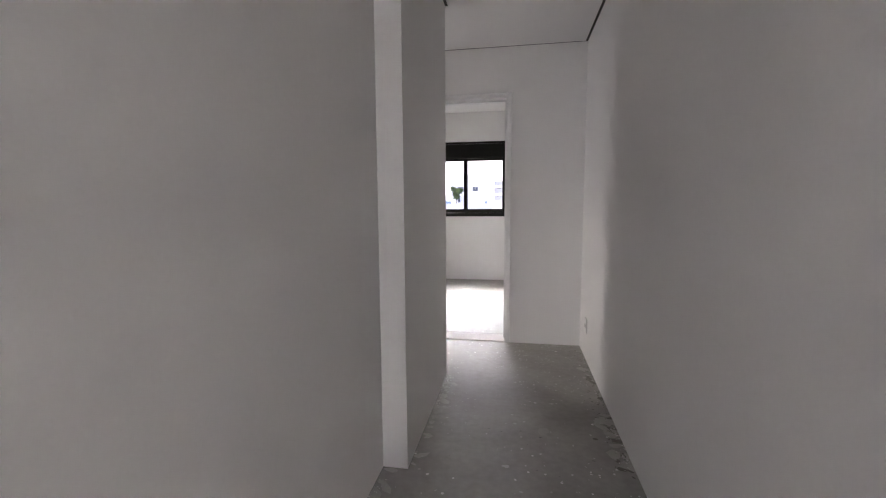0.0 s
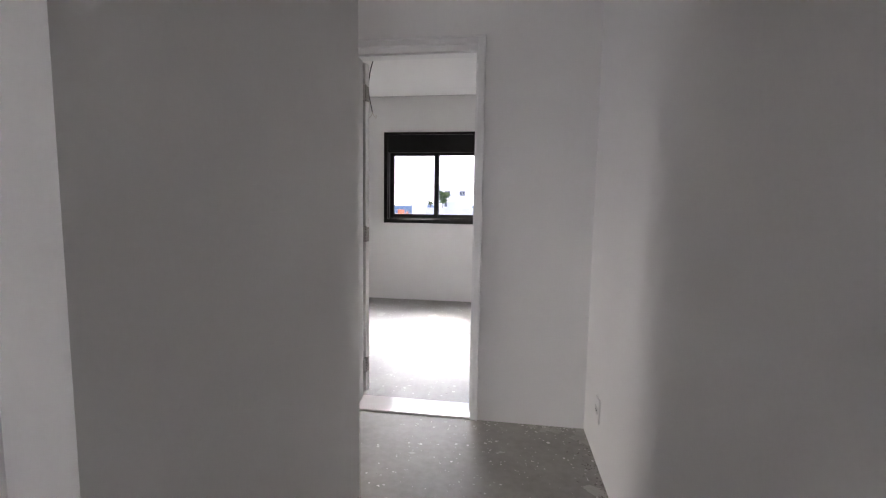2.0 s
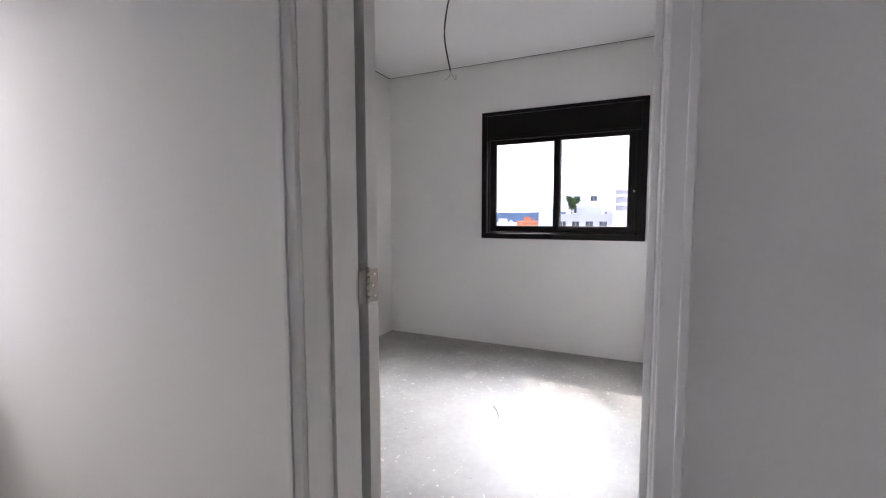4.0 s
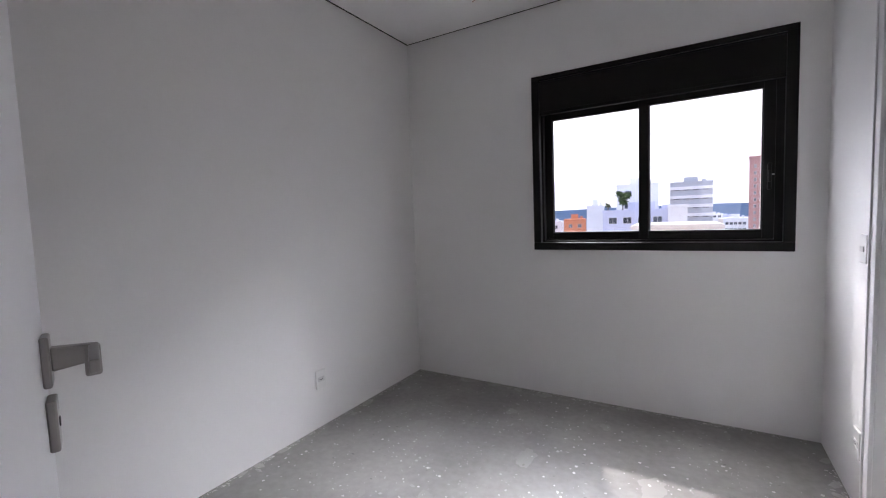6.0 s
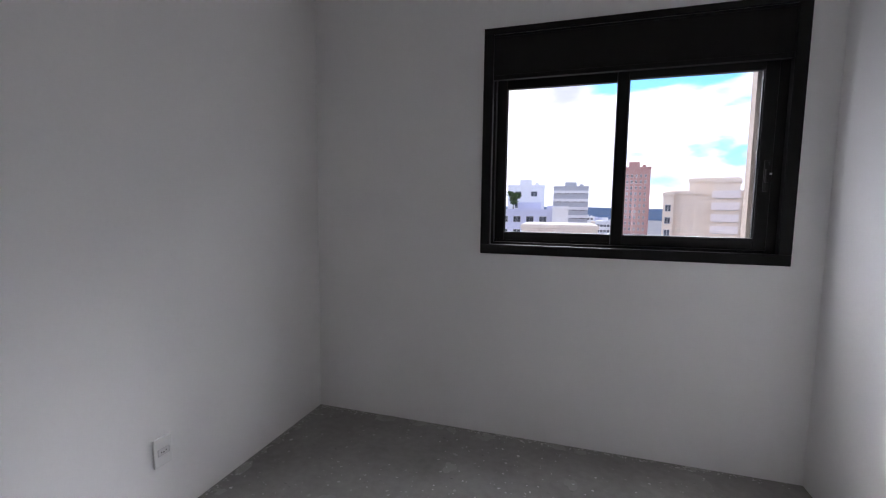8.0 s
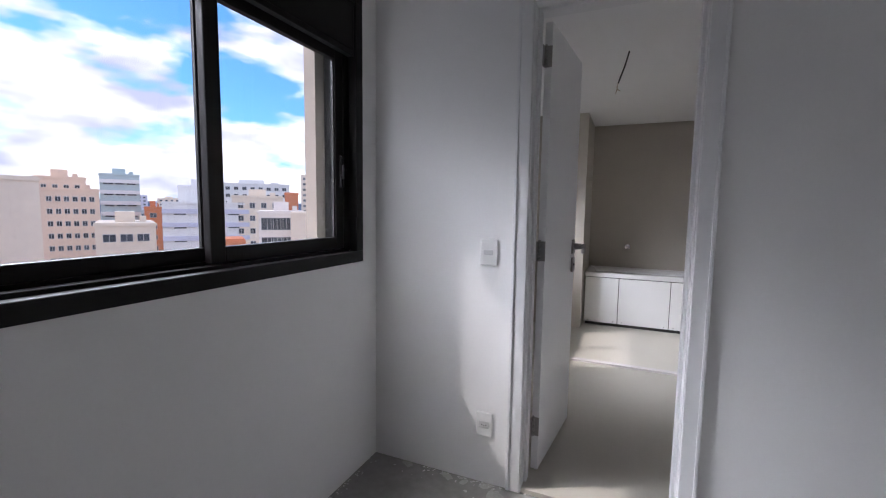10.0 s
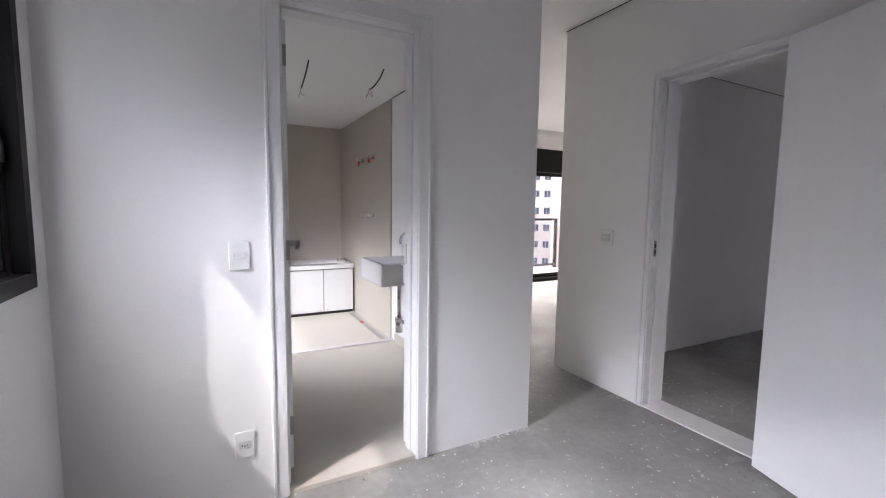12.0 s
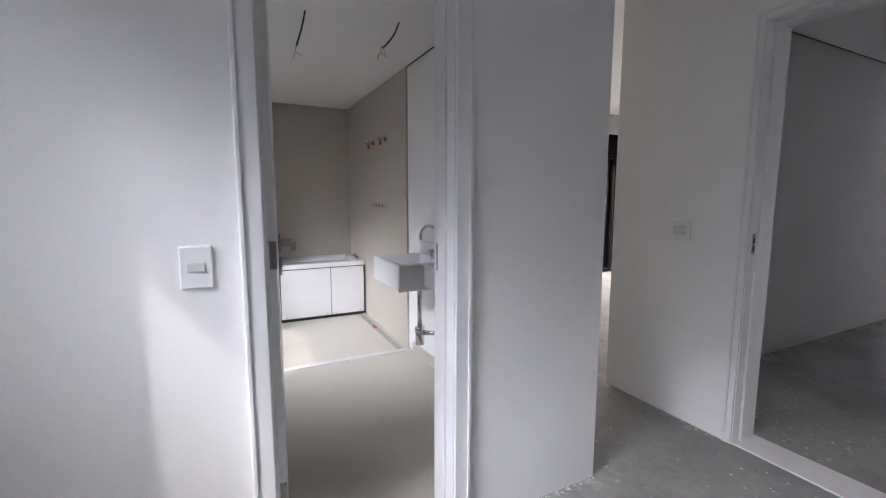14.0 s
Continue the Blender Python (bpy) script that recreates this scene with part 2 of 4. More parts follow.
def thing(name, label, category, group="", m=None):
    """An Empty at a thing's base."""
    ob = new(name)
    ob.empty_display_size = 0.05
    if m is not None:
        ob.matrix_basis = m
    return tagged(ob, label, category, group)


def boxes(name, mat, *dims, label="", bevel=0.0):
    """A piece of the setting out of boxes."""
    bm = bmesh.new()
    for d in dims:
        add_box(bm, *d, bevel=bevel)
    return tagged(new(name, mesh_of(name, bm, mat)), label, "", "", "structure")


def B(*d, bevel=0.0):
    return add_box(bmesh.new(), *d, bevel=bevel)


# ---- the setting ----
TOP = 2.80                      # top of the walls
CEIL, CEIL_HALL, CEIL_BATH = 2.602, 2.451, 2.245
HALL_Y = -0.186                 # hall face of the wall with the bedroom door
PASS_END = 0.685                # end of that wall in the passage
WIN = 2.90                      # inner face of the window wall
WX0, WX1, WZ0, WZ1 = -1.525, -0.125, 1.005, 2.16
LEFT = -2.53

boxes("floor", SCREED, (-2.9, 4.0, -8.2, 3.0, -0.15, 0.0), label="bare grey screed floor with white paint specks")

# window wall: inner leaf with the window's opening, outer render set back from it
WI = 0.03
boxes("wall_north", PAINT,
      (LEFT - 0.15, WX0 + WI, WIN, WIN + 0.15, 0, TOP), (WX1 - WI, 0.0, WIN, WIN + 0.15, 0, TOP),
      (WX0 + WI, WX1 - WI, WIN, WIN + 0.15, 0, WZ0 + WI), (WX0 + WI, WX1 - WI, WIN, WIN + 0.15, WZ1 - WI, TOP),
      label="white painted bedroom wall with the window")
boxes("wall_render", FACADE,
      (LEFT - 0.15, WX0 - 0.05, WIN + 0.15, WIN + 0.21, -3, 4), (WX1 - 0.13, 0.75, WIN + 0.15, WIN + 0.21, -3, 4),
      (WX0 - 0.05, WX1 - 0.13, WIN + 0.15, WIN + 0.21, -3, WZ0 + 0.02), (WX0 - 0.05, WX1 - 0.13, WIN + 0.15, WIN + 0.21, 2.45, 4),
      (2.55, 4.3, WIN + 0.15, WIN + 0.21, -3, 4), (0.75, 2.55, WIN + 0.15, WIN + 0.21, -3, 0.9), (0.75, 2.55, WIN + 0.15, WIN + 0.21, 2.3, 4),
      label="rough beige rendered outer wall")
boxes("wall_west", PAINT, (LEFT - 0.15, LEFT, HALL_Y, WIN, 0, TOP), label="white painted bedroom wall")

# back wall with the entry door
EX0, EX1, EZ = -0.825, -0.133, 2.052
boxes("wall_south", PAINT, (LEFT, EX0 - 0.03, HALL_Y, 0, 0, TOP), (EX1 + 0.03, PASS_END, HALL_Y, 0, 0, TOP),
      (EX0 - 0.03, EX1 + 0.03, HALL_Y, 0, EZ + 0.03, TOP), label="white painted wall with the bedroom door")

# bathroom wall with its door
BATH_S, BATH_END = 0.965, 3.67    # faces of the shower wall and of the end wall
BY0, BY1, BZ = 1.548, 2.148, 2.075
PASS = 0.830
boxes("wall_east", PAINT, (0, 0.15, PASS, BY0 - 0.03, 0, TOP), (0, 0.15, BY1 + 0.03, WIN + 0.15, 0, TOP),
      (0, 0.15, BY0 - 0.03, BY1 + 0.03, BZ + 0.03, TOP), label="white painted wall with the bathroom door")
boxes("wall_bathroom_side", PAINT, (0.15, 3.87, PASS, BATH_S - 0.03, 0, TOP), label="white painted wall beside the bathroom")

# hall walls
HALL_R, HALL_L, HALL_NEAR = 0.493, -0.512, -0.626
boxes("wall_hall_right", PAINT, (HALL_R, PASS_END, -8.0, HALL_Y, 0, TOP), label="long white painted hall wall")
boxes("wall_hall_left", PAINT, (HALL_NEAR, HALL_L, -2.05, -0.965, 0, TOP), (-2.53, HALL_NEAR, -1.115, -0.965, 0, TOP),
      label="white painted hall wall that ends in a corner")
boxes("wall_hall_near", PAINT, (HALL_NEAR - 0.15, HALL_NEAR, -5.2, -2.05, 0, TOP), label="white painted hall wall")
boxes("wall_recess", PAINT, (-2.68, -2.53, -1.115, HALL_Y - 0.001, 0, 0.7), (-2.68, -2.53, -1.115, HALL_Y - 0.001, 2.2, TOP), label="white painted wall of the side recess")
# unseen room, added to close the hall and let daylight in from behind
boxes("wall_entrance", PAINT, (-2.9, -2.75, -8.15, -5.0, 0, TOP), (-2.75, HALL_NEAR - 0.15, -5.2, -5.05, 0, TOP),
      (-2.75, -1.6, -8.15, -8.0, 0, TOP), (-1.6, 0.5, -8.15, -8.0, 0, 0.6), (-1.6, 0.5, -8.15, -8.0, 2.3, TOP), (0.5, PASS_END, -8.15, -8.0, 0, TOP),
      label="white painted walls of an unseen front room added behind the hall")

# second bedroom with the balcony
BAL = 3.87
boxes("wall_second_room", PAINT, (PASS_END, BAL, -3.75, -3.6, 0, TOP), label="white painted wall of the second bedroom")
boxes("wall_balcony", PAINT, (BAL + 0.001, BAL + 0.15, -0.15, 0.99, 0, TOP), (BAL, BAL + 0.15, -3.75, -3.63, 0, TOP),
      (BAL, BAL + 0.15, -3.63, -0.15, 2.29, TOP), label="white painted wall over the balcony door")

# bathroom shell
boxes("wall_bath_south", BEIGE, (1.89, BATH_END, BATH_S - 0.03, BATH_S, 0, TOP), label="beige tiled shower wall")
boxes("wall_bath_basin", PAINT, (0.15, 1.89, BATH_S - 0.03, BATH_S - 0.015, 0, TOP), label="white painted wall behind the basin")
boxes("wall_bath_end", BEIGE, (BATH_END, BATH_END + 0.15, PASS, WIN + 0.15, 0, TOP), label="beige tiled wall over the bathtub")
boxes("wall_bath_north", BEIGE, (0.15, 1.1, WIN, WIN + 0.15, 0, TOP), (2.3, BATH_END, WIN, WIN + 0.15, 0, TOP),
      (1.1, 2.3, WIN, WIN + 0.15, 0, 1.15), (1.1, 2.3, WIN, WIN + 0.15, 2.0, TOP), label="beige tiled wall with the bathroom window")
boxes("wall_column", BEIGE, (2.87, BATH_END, 2.185, WIN, 0, TOP), label="beige tiled column beside the bathtub")
boxes("floor_bathroom", BEIGEF, (0.10, 1.80, BATH_S - 0.015, WIN, 0.0, 0.012), (1.84, BATH_END, BATH_S, WIN, 0.0, 0.008), label="plain beige bathroom floor tiles")
boxes("trim_shower_kerb", STONE, (1.797, 1.847, BATH_S, WIN, 0.0, 0.03), label="narrow pale stone kerb of the shower", bevel=0.003)
boxes("trim_basin_skirting", BEIGEF, (0.16, 1.79, BATH_S - 0.015, BATH_S - 0.003, 0.012, 0.09), label="beige tile skirting")


def ceiling(name, x0, x1, y0, y1, z, g=0.020, open_sides=""):
    """Board ceiling with a near-black strip along each wall but for the open sides; the strip's colour is the gap's
    shade.
    """
    w, e, so, n = (0.0 if k in open_sides else g for k in "wesn")
    boxes(name, PLASTER, (x0 + w, x1 - e, y0 + so, y1 - n, z, z + 0.03), label="white plasterboard ceiling with a shadow gap")
    # strips fill the gap almost flush, its shade put into their colour
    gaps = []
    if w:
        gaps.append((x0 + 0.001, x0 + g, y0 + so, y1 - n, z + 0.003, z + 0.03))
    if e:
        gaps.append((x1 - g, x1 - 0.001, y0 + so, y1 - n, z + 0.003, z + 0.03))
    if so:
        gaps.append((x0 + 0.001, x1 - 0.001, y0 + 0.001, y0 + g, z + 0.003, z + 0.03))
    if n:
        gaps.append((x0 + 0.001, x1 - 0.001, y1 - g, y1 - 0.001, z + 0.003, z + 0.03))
    boxes(name.replace("ceiling", "trim_gap_shade"), GAP_SHADE, *gaps, label="near-black strip painted for the shade in the ceiling's shadow gap")


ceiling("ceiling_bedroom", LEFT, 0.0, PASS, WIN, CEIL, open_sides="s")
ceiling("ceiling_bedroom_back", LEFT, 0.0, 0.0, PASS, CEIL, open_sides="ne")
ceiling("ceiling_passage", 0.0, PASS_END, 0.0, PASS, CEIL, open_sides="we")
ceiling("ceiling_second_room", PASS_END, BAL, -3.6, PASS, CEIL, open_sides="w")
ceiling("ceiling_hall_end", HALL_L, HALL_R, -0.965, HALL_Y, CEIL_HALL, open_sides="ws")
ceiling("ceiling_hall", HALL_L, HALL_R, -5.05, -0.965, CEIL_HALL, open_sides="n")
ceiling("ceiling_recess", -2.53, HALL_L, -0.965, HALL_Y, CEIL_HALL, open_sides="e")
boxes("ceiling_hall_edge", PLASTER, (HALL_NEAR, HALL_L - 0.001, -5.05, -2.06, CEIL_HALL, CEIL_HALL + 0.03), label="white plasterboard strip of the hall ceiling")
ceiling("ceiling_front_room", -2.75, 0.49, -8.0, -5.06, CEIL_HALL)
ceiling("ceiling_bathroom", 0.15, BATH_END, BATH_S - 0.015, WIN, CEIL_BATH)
boxes("ceiling_slab", GAP_SHADE, (-2.9, 4.2, -8.2, WIN + 0.15, TOP - 0.06, TOP + 0.1), label="dark slab above the ceilings")


# ---- doors ----
def door_frame(name, label, w, h, depth, casing, m):
    """A frame in a wall: the opening runs along x from 0 to w, the wall along y from 0 to depth."""
    root = tagged(new(name), label, "door frame", "", "structure")
    root.matrix_basis = m
    t = 0.03
    for nm, d in (("jamb", (-t, 0, -0.004, depth + 0.004, 0, h)), ("jamb", (w, w + t, -0.004, depth + 0.004, 0, h)),
                  ("head", (-t, w + t, -0.004, depth + 0.004, h, h + t))):
        part(nm, B(*d, bevel=0.002), FRAMEWHITE, root)
    for y0, y1 in ((-0.016, 0.0), (depth, depth + 0.016)):
        s = -1 if y0 < 0 else 1
        edge = y0 if s < 0 else y1
        for d in ((-casing, -0.004, y0, y1, 0.004, h + casing), (w + 0.004, w + casing, y0, y1, 0.004, h + casing), (-0.004, w + 0.004, y0, y1, h + 0.004, h + casing)):
            bm = B(*d, bevel=0.003)
            c = 0.012
            y_in, y_out = edge - s * 0.003, edge + s * 0.006
            if d[1] - d[0] < 0.2:      # raised outer bead
                xo = d[0] + 0.0015 if d[0] < 0 else d[1] - c - 0.0015
                add_box(bm, xo, xo + c, min(y_in, y_out), max(y_in, y_out), 0.006, d[5] - 0.0015, bevel=0.002)
            else:
                y_out += s * 0.0006
                add_box(bm, d[0] - casing + 0.007, d[1] + casing - 0.007, min(y_in, y_out), max(y_in, y_out), d[5] - c - 0.001, d[5] - 0.001, bevel=0.002)
            part("casing", bm, FRAMEWHITE, root)
    return root


def stops(root, w, h, y0, y1):
    """The stop bead that the leaf closes against."""
    for d in ((0, 0.012, y0, y1, 0, h), (w - 0.012, w, y0, y1, 0, h), (0.012, w - 0.012, y0, y1, h - 0.012, h)):
        part("stop_bead", B(*d, bevel=0.002), FRAMEWHITE, root)


def lever_set(leaf, x, z, y, side):
    """Square rose with a flat lever, and a lock plate below; side: the way it sticks out along y, lever pointing to -x."""
    s = side
    def span(a, b):
        return (y + min(s * a, s * b), y + max(s * a, s * b))
    rose = part("handle_rose", B(x - 0.022, x + 0.022, *span(0, 0.011), z - 0.04, z + 0.04, bevel=0.003), STEEL, leaf, "brushed steel handle rose")
    bm = B(x - 0.010, x + 0.010, *span(0.010, 0.066), z - 0.012, z + 0.016, bevel=0.003)
    for v in bm.verts:
        if abs(v.co.y - y) < 0.03:
            v.co.z = z + 0.004 + (v.co.z - z - 0.004) * 1.35
    add_box(bm, x - 0.120, x + 0.008, *span(0.056, 0.070), z - 0.004, z + 0.016, bevel=0.003)
    add_box(bm, x - 0.012, x + 0.010, *span(0.050, 0.072), z - 0.036, z + 0.014, bevel=0.004)
    part("lever", bm, STEEL, rose)
    plate = part("lock_plate", B(x - 0.022, x + 0.022, *span(0, 0.013), z - 0.142, z - 0.060, bevel=0.003), STEEL, leaf, "brushed steel lock plate")
    part("keyhole", add_rod(bmesh.new(), (x, y + s * 0.010, z - 0.10), (x, y + s * 0.0145, z - 0.10), 0.008), HOLE_SHADE, plate)


def hinge(z, leaf, x, y, flip=1):
    """A butt hinge with its knuckles at (x, y); the plates lie along the leaf's edge and the jamb."""
    bm = bmesh.new()
    for i in range(5):
        add_rod(bm, (x, y, z - 0.045 + i * 0.018), (x, y, z - 0.0285 + i * 0.018), 0.0065, sides=14)
    add_rod(bm, (x, y, z + 0.045), (x, y, z + 0.051), 0.0075, 0.004, sides=14)
    h = part("hinge", bm, STEEL, leaf, "brushed steel butt hinge", True)
    return h


def hinge_plate(h, x0, x1, y0, y1, z, along):
    bm = bmesh.new()
    add_box(bm, x0, x1, y0, y1, z - 0.045, z + 0.045, bevel=0.0006, seg=1)
    p = part("hinge_plate", bm, STEEL, h)
    return p


# entry door: the frame's x runs along the wall, its y into the bedroom
door_frame_1 = door_frame("door_1", "white door frame of the bedroom, with slim casings", EX1 - EX0, EZ, -HALL_Y, 0.045, pose(EX0, HALL_Y, 0))
stops(door_frame_1, EX1 - EX0, EZ, 0.08, 0.135)
part("strike_plate", B(EX1 - EX0 - 0.0025, EX1 - EX0 + 0.002, 0.145, 0.169, 0.98, 1.08, bevel=0.0008), STEEL, door_frame_1, "steel strike plate")
part("strike_hole", B(EX1 - EX0 - 0.004, EX1 - EX0 - 0.002, 0.150, 0.164, 1.035, 1.06), HOLE_SHADE, door_frame_1)
part("strike_hole", B(EX1 - EX0 - 0.004, EX1 - EX0 - 0.002, 0.150, 0.164, 0.995, 1.02), HOLE_SHADE, door_frame_1)
boxes("trim_threshold_bedroom", STONE, (EX0, EX1, HALL_Y, -0.001, 0.0, 0.010), label="polished white stone threshold", bevel=0.002)

LEAF_W, LEAF_T = 0.715, 0.035
leaf = thing("bedroom_door", "white lacquered bedroom door, wide open, with steel lever", "door", "", pose(EX0 + 0.003, 0.046, 0.008, 0, 0, 161))
# closed it would run along +x from the hinge; the knuckles stand at its origin
part("door_leaf", B(0.004, LEAF_W, -LEAF_T - 0.004, -0.004, 0.004, 2.052, bevel=0.0015), DOORWHITE, leaf)
for hz in (0.18, 1.017, 1.872):
    hg = hinge(hz, leaf, 0.0, 0.0)
    hinge_plate(hg, 0.0010, 0.0040, -0.036, -0.002, hz, 1)
    for k, (bz, half) in enumerate(((0.024, 0.006), (0.018, 0.007), (0.013, 0.004))):
        part("engraving", B(0.0006, 0.0011, -0.016 - half, -0.016 + half, hz + bz - 0.001, hz + bz + 0.0008), TILE_GREY, hg)
    bm = bmesh.new()
    add_box(bm, -0.0022, -0.0002, -0.040, -0.003, hz - 0.045, hz + 0.045, bevel=0.0006, seg=1)
    bmesh.ops.rotate(bm, verts=bm.verts, cent=(0, 0, 0), matrix=Matrix.Rotation(radians(-161), 3, "Z"))
    pl = part("hinge_plate", bm, STEEL, hg)
    for dz in (-0.030, 0.0, 0.030):
        sc = bmesh.new()
        add_rod(sc, (0.0002, -0.024 + 0.006 * (dz == 0), hz + dz), (0.0016, -0.024 + 0.006 * (dz == 0), hz + dz), 0.0042, sides=12)
        part("screw", sc, CHROME, hg)
lever_set(leaf, LEAF_W - 0.055, 1.037, -LEAF_T - 0.004, -1)

# bathroom door: the frame's x runs along the wall towards -y, its y into the bathroom
door_frame_2 = door_frame("door_2", "white bathroom door frame with wide casings", BY1 - BY0, BZ, 0.15, 0.066, pose(0, BY1, 0, 0, 0, -90))
stops(door_frame_2, BY1 - BY0, BZ, 0.05, 0.10)
part("strike_plate", B(BY1 - BY0 - 0.0025, BY1 - BY0 + 0.002, 0.108, 0.132, 0.98, 1.08, bevel=0.0008), STEEL, door_frame_2, "steel strike plate")
boxes("trim_threshold_bathroom", BEIGEF, (-0.002, 0.150, BY0, BY1, 0.0, 0.022), label="pale stone bathroom threshold", bevel=0.002)
bleaf = thing("bathroom_door", "white lacquered bathroom door standing open inwards", "door", "", pose(0.160, BY1 - 0.004, 0.016, 0, 0, -6.0))
part("door_leaf", B(0.004, 0.600, -LEAF_T - 0.002, -0.004, 0.008, 2.045, bevel=0.0015), DOORWHITE, bleaf)
for hz in (0.22, 1.05, 1.90):
    hg = hinge(hz, bleaf, -0.002, -0.012)
    hinge_plate(hg, 0.001, 0.0040, -0.038, -0.004, hz, 1)
    part("hinge_plate", B(-0.048, -0.004, -0.0065, -0.0045, hz - 0.045, hz + 0.045, bevel=0.0006), STEEL, hg)
lever_set(bleaf, 0.545, 1.035, -LEAF_T - 0.002, -1)


# ---- bedroom window ----
def sliding_window(name, label, m, w, h, box, sash_z0, mull):
    """Frame in the x-z plane, from (0, 0) to (w, h), facing -y."""
    root = tagged(new(name), label, "window", "", "structure")
    root.matrix_basis = m
    f = 0.075
    fr = part("window_frame", B(0, w, -0.012, 0.03, 0, 0.05, bevel=0.003), ALU, root)
    part("window_frame", B(0, 0.05, -0.012, 0.03, 0.05, h - 0.03, bevel=0.003), ALU, root)
    part("window_frame", B(w - 0.05, w, -0.012, 0.03, 0.05, h - 0.03, bevel=0.003), ALU, root)
    part("window_frame", B(0, w, -0.012, 0.03, h - 0.03, h, bevel=0.003), ALU, root)
    bm = B(0.05, w - 0.05, -0.002, 0.12, h - box, h - 0.032, bevel=0.004)
    add_box(bm, 0.03, w - 0.03, -0.008, 0.0, h - 0.045, h - 0.034, bevel=0.002)
    part("shutter_box", bm, ALU, root, "dark roller shutter box")
    part("shutter_lip", B(0.05, w - 0.05, 0.0, 0.03, h - box - 0.022, h - box, bevel=0.002), ALU, root)
    # outer liner, tracks
    part("track", B(0.03, 0.062, 0.03, 0.14, 0.05, h - box, bevel=0.002), ALU, root)
    part("track", B(w - 0.085, w - 0.03, 0.03, 0.14, 0.05, h - box, bevel=0.002), ALU, root)
    bm = B(0.05, w - 0.05, 0.03, 0.14, 0.02, 0.062, bevel=0.002)
    add_box(bm, 0.05, w - 0.05, 0.062, 0.066, 0.062, 0.074)
    add_box(bm, 0.05, w - 0.05, 0.104, 0.108, 0.062, 0.074)
    part("track", bm, ALU, root)

    def sash(x0, x1, y0, y1, z0, z1, s):
        p = part("sash", B(x0, x0 + s, y0, y1, z0, z1, bevel=0.003), ALU, root)
        for d in ((x1 - s, x1, y0, y1, z0, z1), (x0 + s, x1 - s, y0, y1, z0, z0 + s), (x0 + s, x1 - s, y0, y1, z1 - s, z1)):
            part("sash_rail", B(*d, bevel=0.003), ALU, p)
        for d in ((x0 + s, x0 + s + 0.006, y0 + 0.008, y1 - 0.008, z0 + s, z1 - s), (x1 - s - 0.006, x1 - s, y0 + 0.008, y1 - 0.008, z0 + s, z1 - s)):
            part("gasket", B(*d), RUBBER, p)
        pane = part("pane", B(x0 + s, x1 - s, (y0 + y1) / 2 - 0.003, (y0 + y1) / 2 + 0.003, z0 + s, z1 - s), GLASS, p, "clear window pane")
        pane.visible_shadow = False
        return p

    zt = h - box - 0.004
    a = sash(0.062, mull + 0.03, 0.072, 0.102, 0.066, zt, 0.050)
    b = sash(mull - 0.03, w - 0.085, 0.034, 0.064, 0.066, zt, 0.052)
    bm = B(w - 0.118, w - 0.100, 0.020, 0.034, 0.33, 0.47, bevel=0.004)
    add_box(bm, w - 0.116, w - 0.102, 0.006, 0.022, 0.37, 0.43, bevel=0.003)
    part("latch", bm, ALU, b, "dark pull latch")
    part("latch_tab", B(w - 0.100, w - 0.088, 0.016, 0.022, 0.405, 0.413, bevel=0.001), CHROME, b, "small bright latch tab")
    return root


window_1 = sliding_window("window_1", "dark bronze sliding bedroom window with shutter box", pose(WX0, WIN, WZ0), WX1 - WX0, WZ1 - WZ0, 0.232, 0, 0.683)


def fixed_window(name, label, m, w, h, mulls):
    root = tagged(new(name), label, "window", "", "structure")
    root.matrix_basis = m
    s = 0.05
    for d in ((0, w, 0, 0.06, 0, s), (0, w, 0, 0.06, h - s, h), (0, s, 0, 0.06, s, h - s), (w - s, w, 0, 0.06, s, h - s)):
        part("window_frame", B(*d, bevel=0.003), ALU, root)
    xs = [0] + mulls + [w]
    for x in mulls:
        part("mullion", B(x - s / 2, x + s / 2, 0.003, 0.057, s, h - s, bevel=0.003), ALU, root)
    for x0, x1 in zip(xs, xs[1:]):
        p = part("pane", B(x0 + s / 2, x1 - s / 2, 0.027, 0.033, s - 0.01, h - s + 0.01), GLASS, root)
        p.visible_shadow = False
    return root


fixed_window("window_2", "dark bronze bathroom window", pose(1.1, WIN + 0.07, 1.15), 1.2, 0.85, [0.6])
# window_3 is never in view; added as the hall's daylight source
fixed_window("window_3", "unseen dark bronze window added to let daylight into the hall", pose(-1.6, -8.1, 0.6), 2.1, 1.7, [1.05])

fixed_window("window_5", "dark bronze window at the end of the side recess", pose(-2.6, -1.115, 0.7, 0, 0, 90), 0.96, 1.5, [])

# balcony door
bal = tagged(new("window_4"), "dark bronze sliding balcony door with shutter box", "window", "", "structure")
bal.matrix_basis = pose(BAL, -0.15, 0, 0, 0, -90)
BW = 3.48
for d in ((0, BW, -0.01, 0.14, 0.0, 0.055), (0, 0.06, -0.01, 0.14, 0.055, 2.29), (BW - 0.06, BW, -0.01, 0.14, 0.055, 2.29)):
    part("window_frame", B(*d, bevel=0.003), ALU, bal)
part("shutter_box", B(0.06, BW - 0.06, -0.01, 0.14, 1.90, 2.29, bevel=0.004), ALU, bal, "dark roller shutter box")
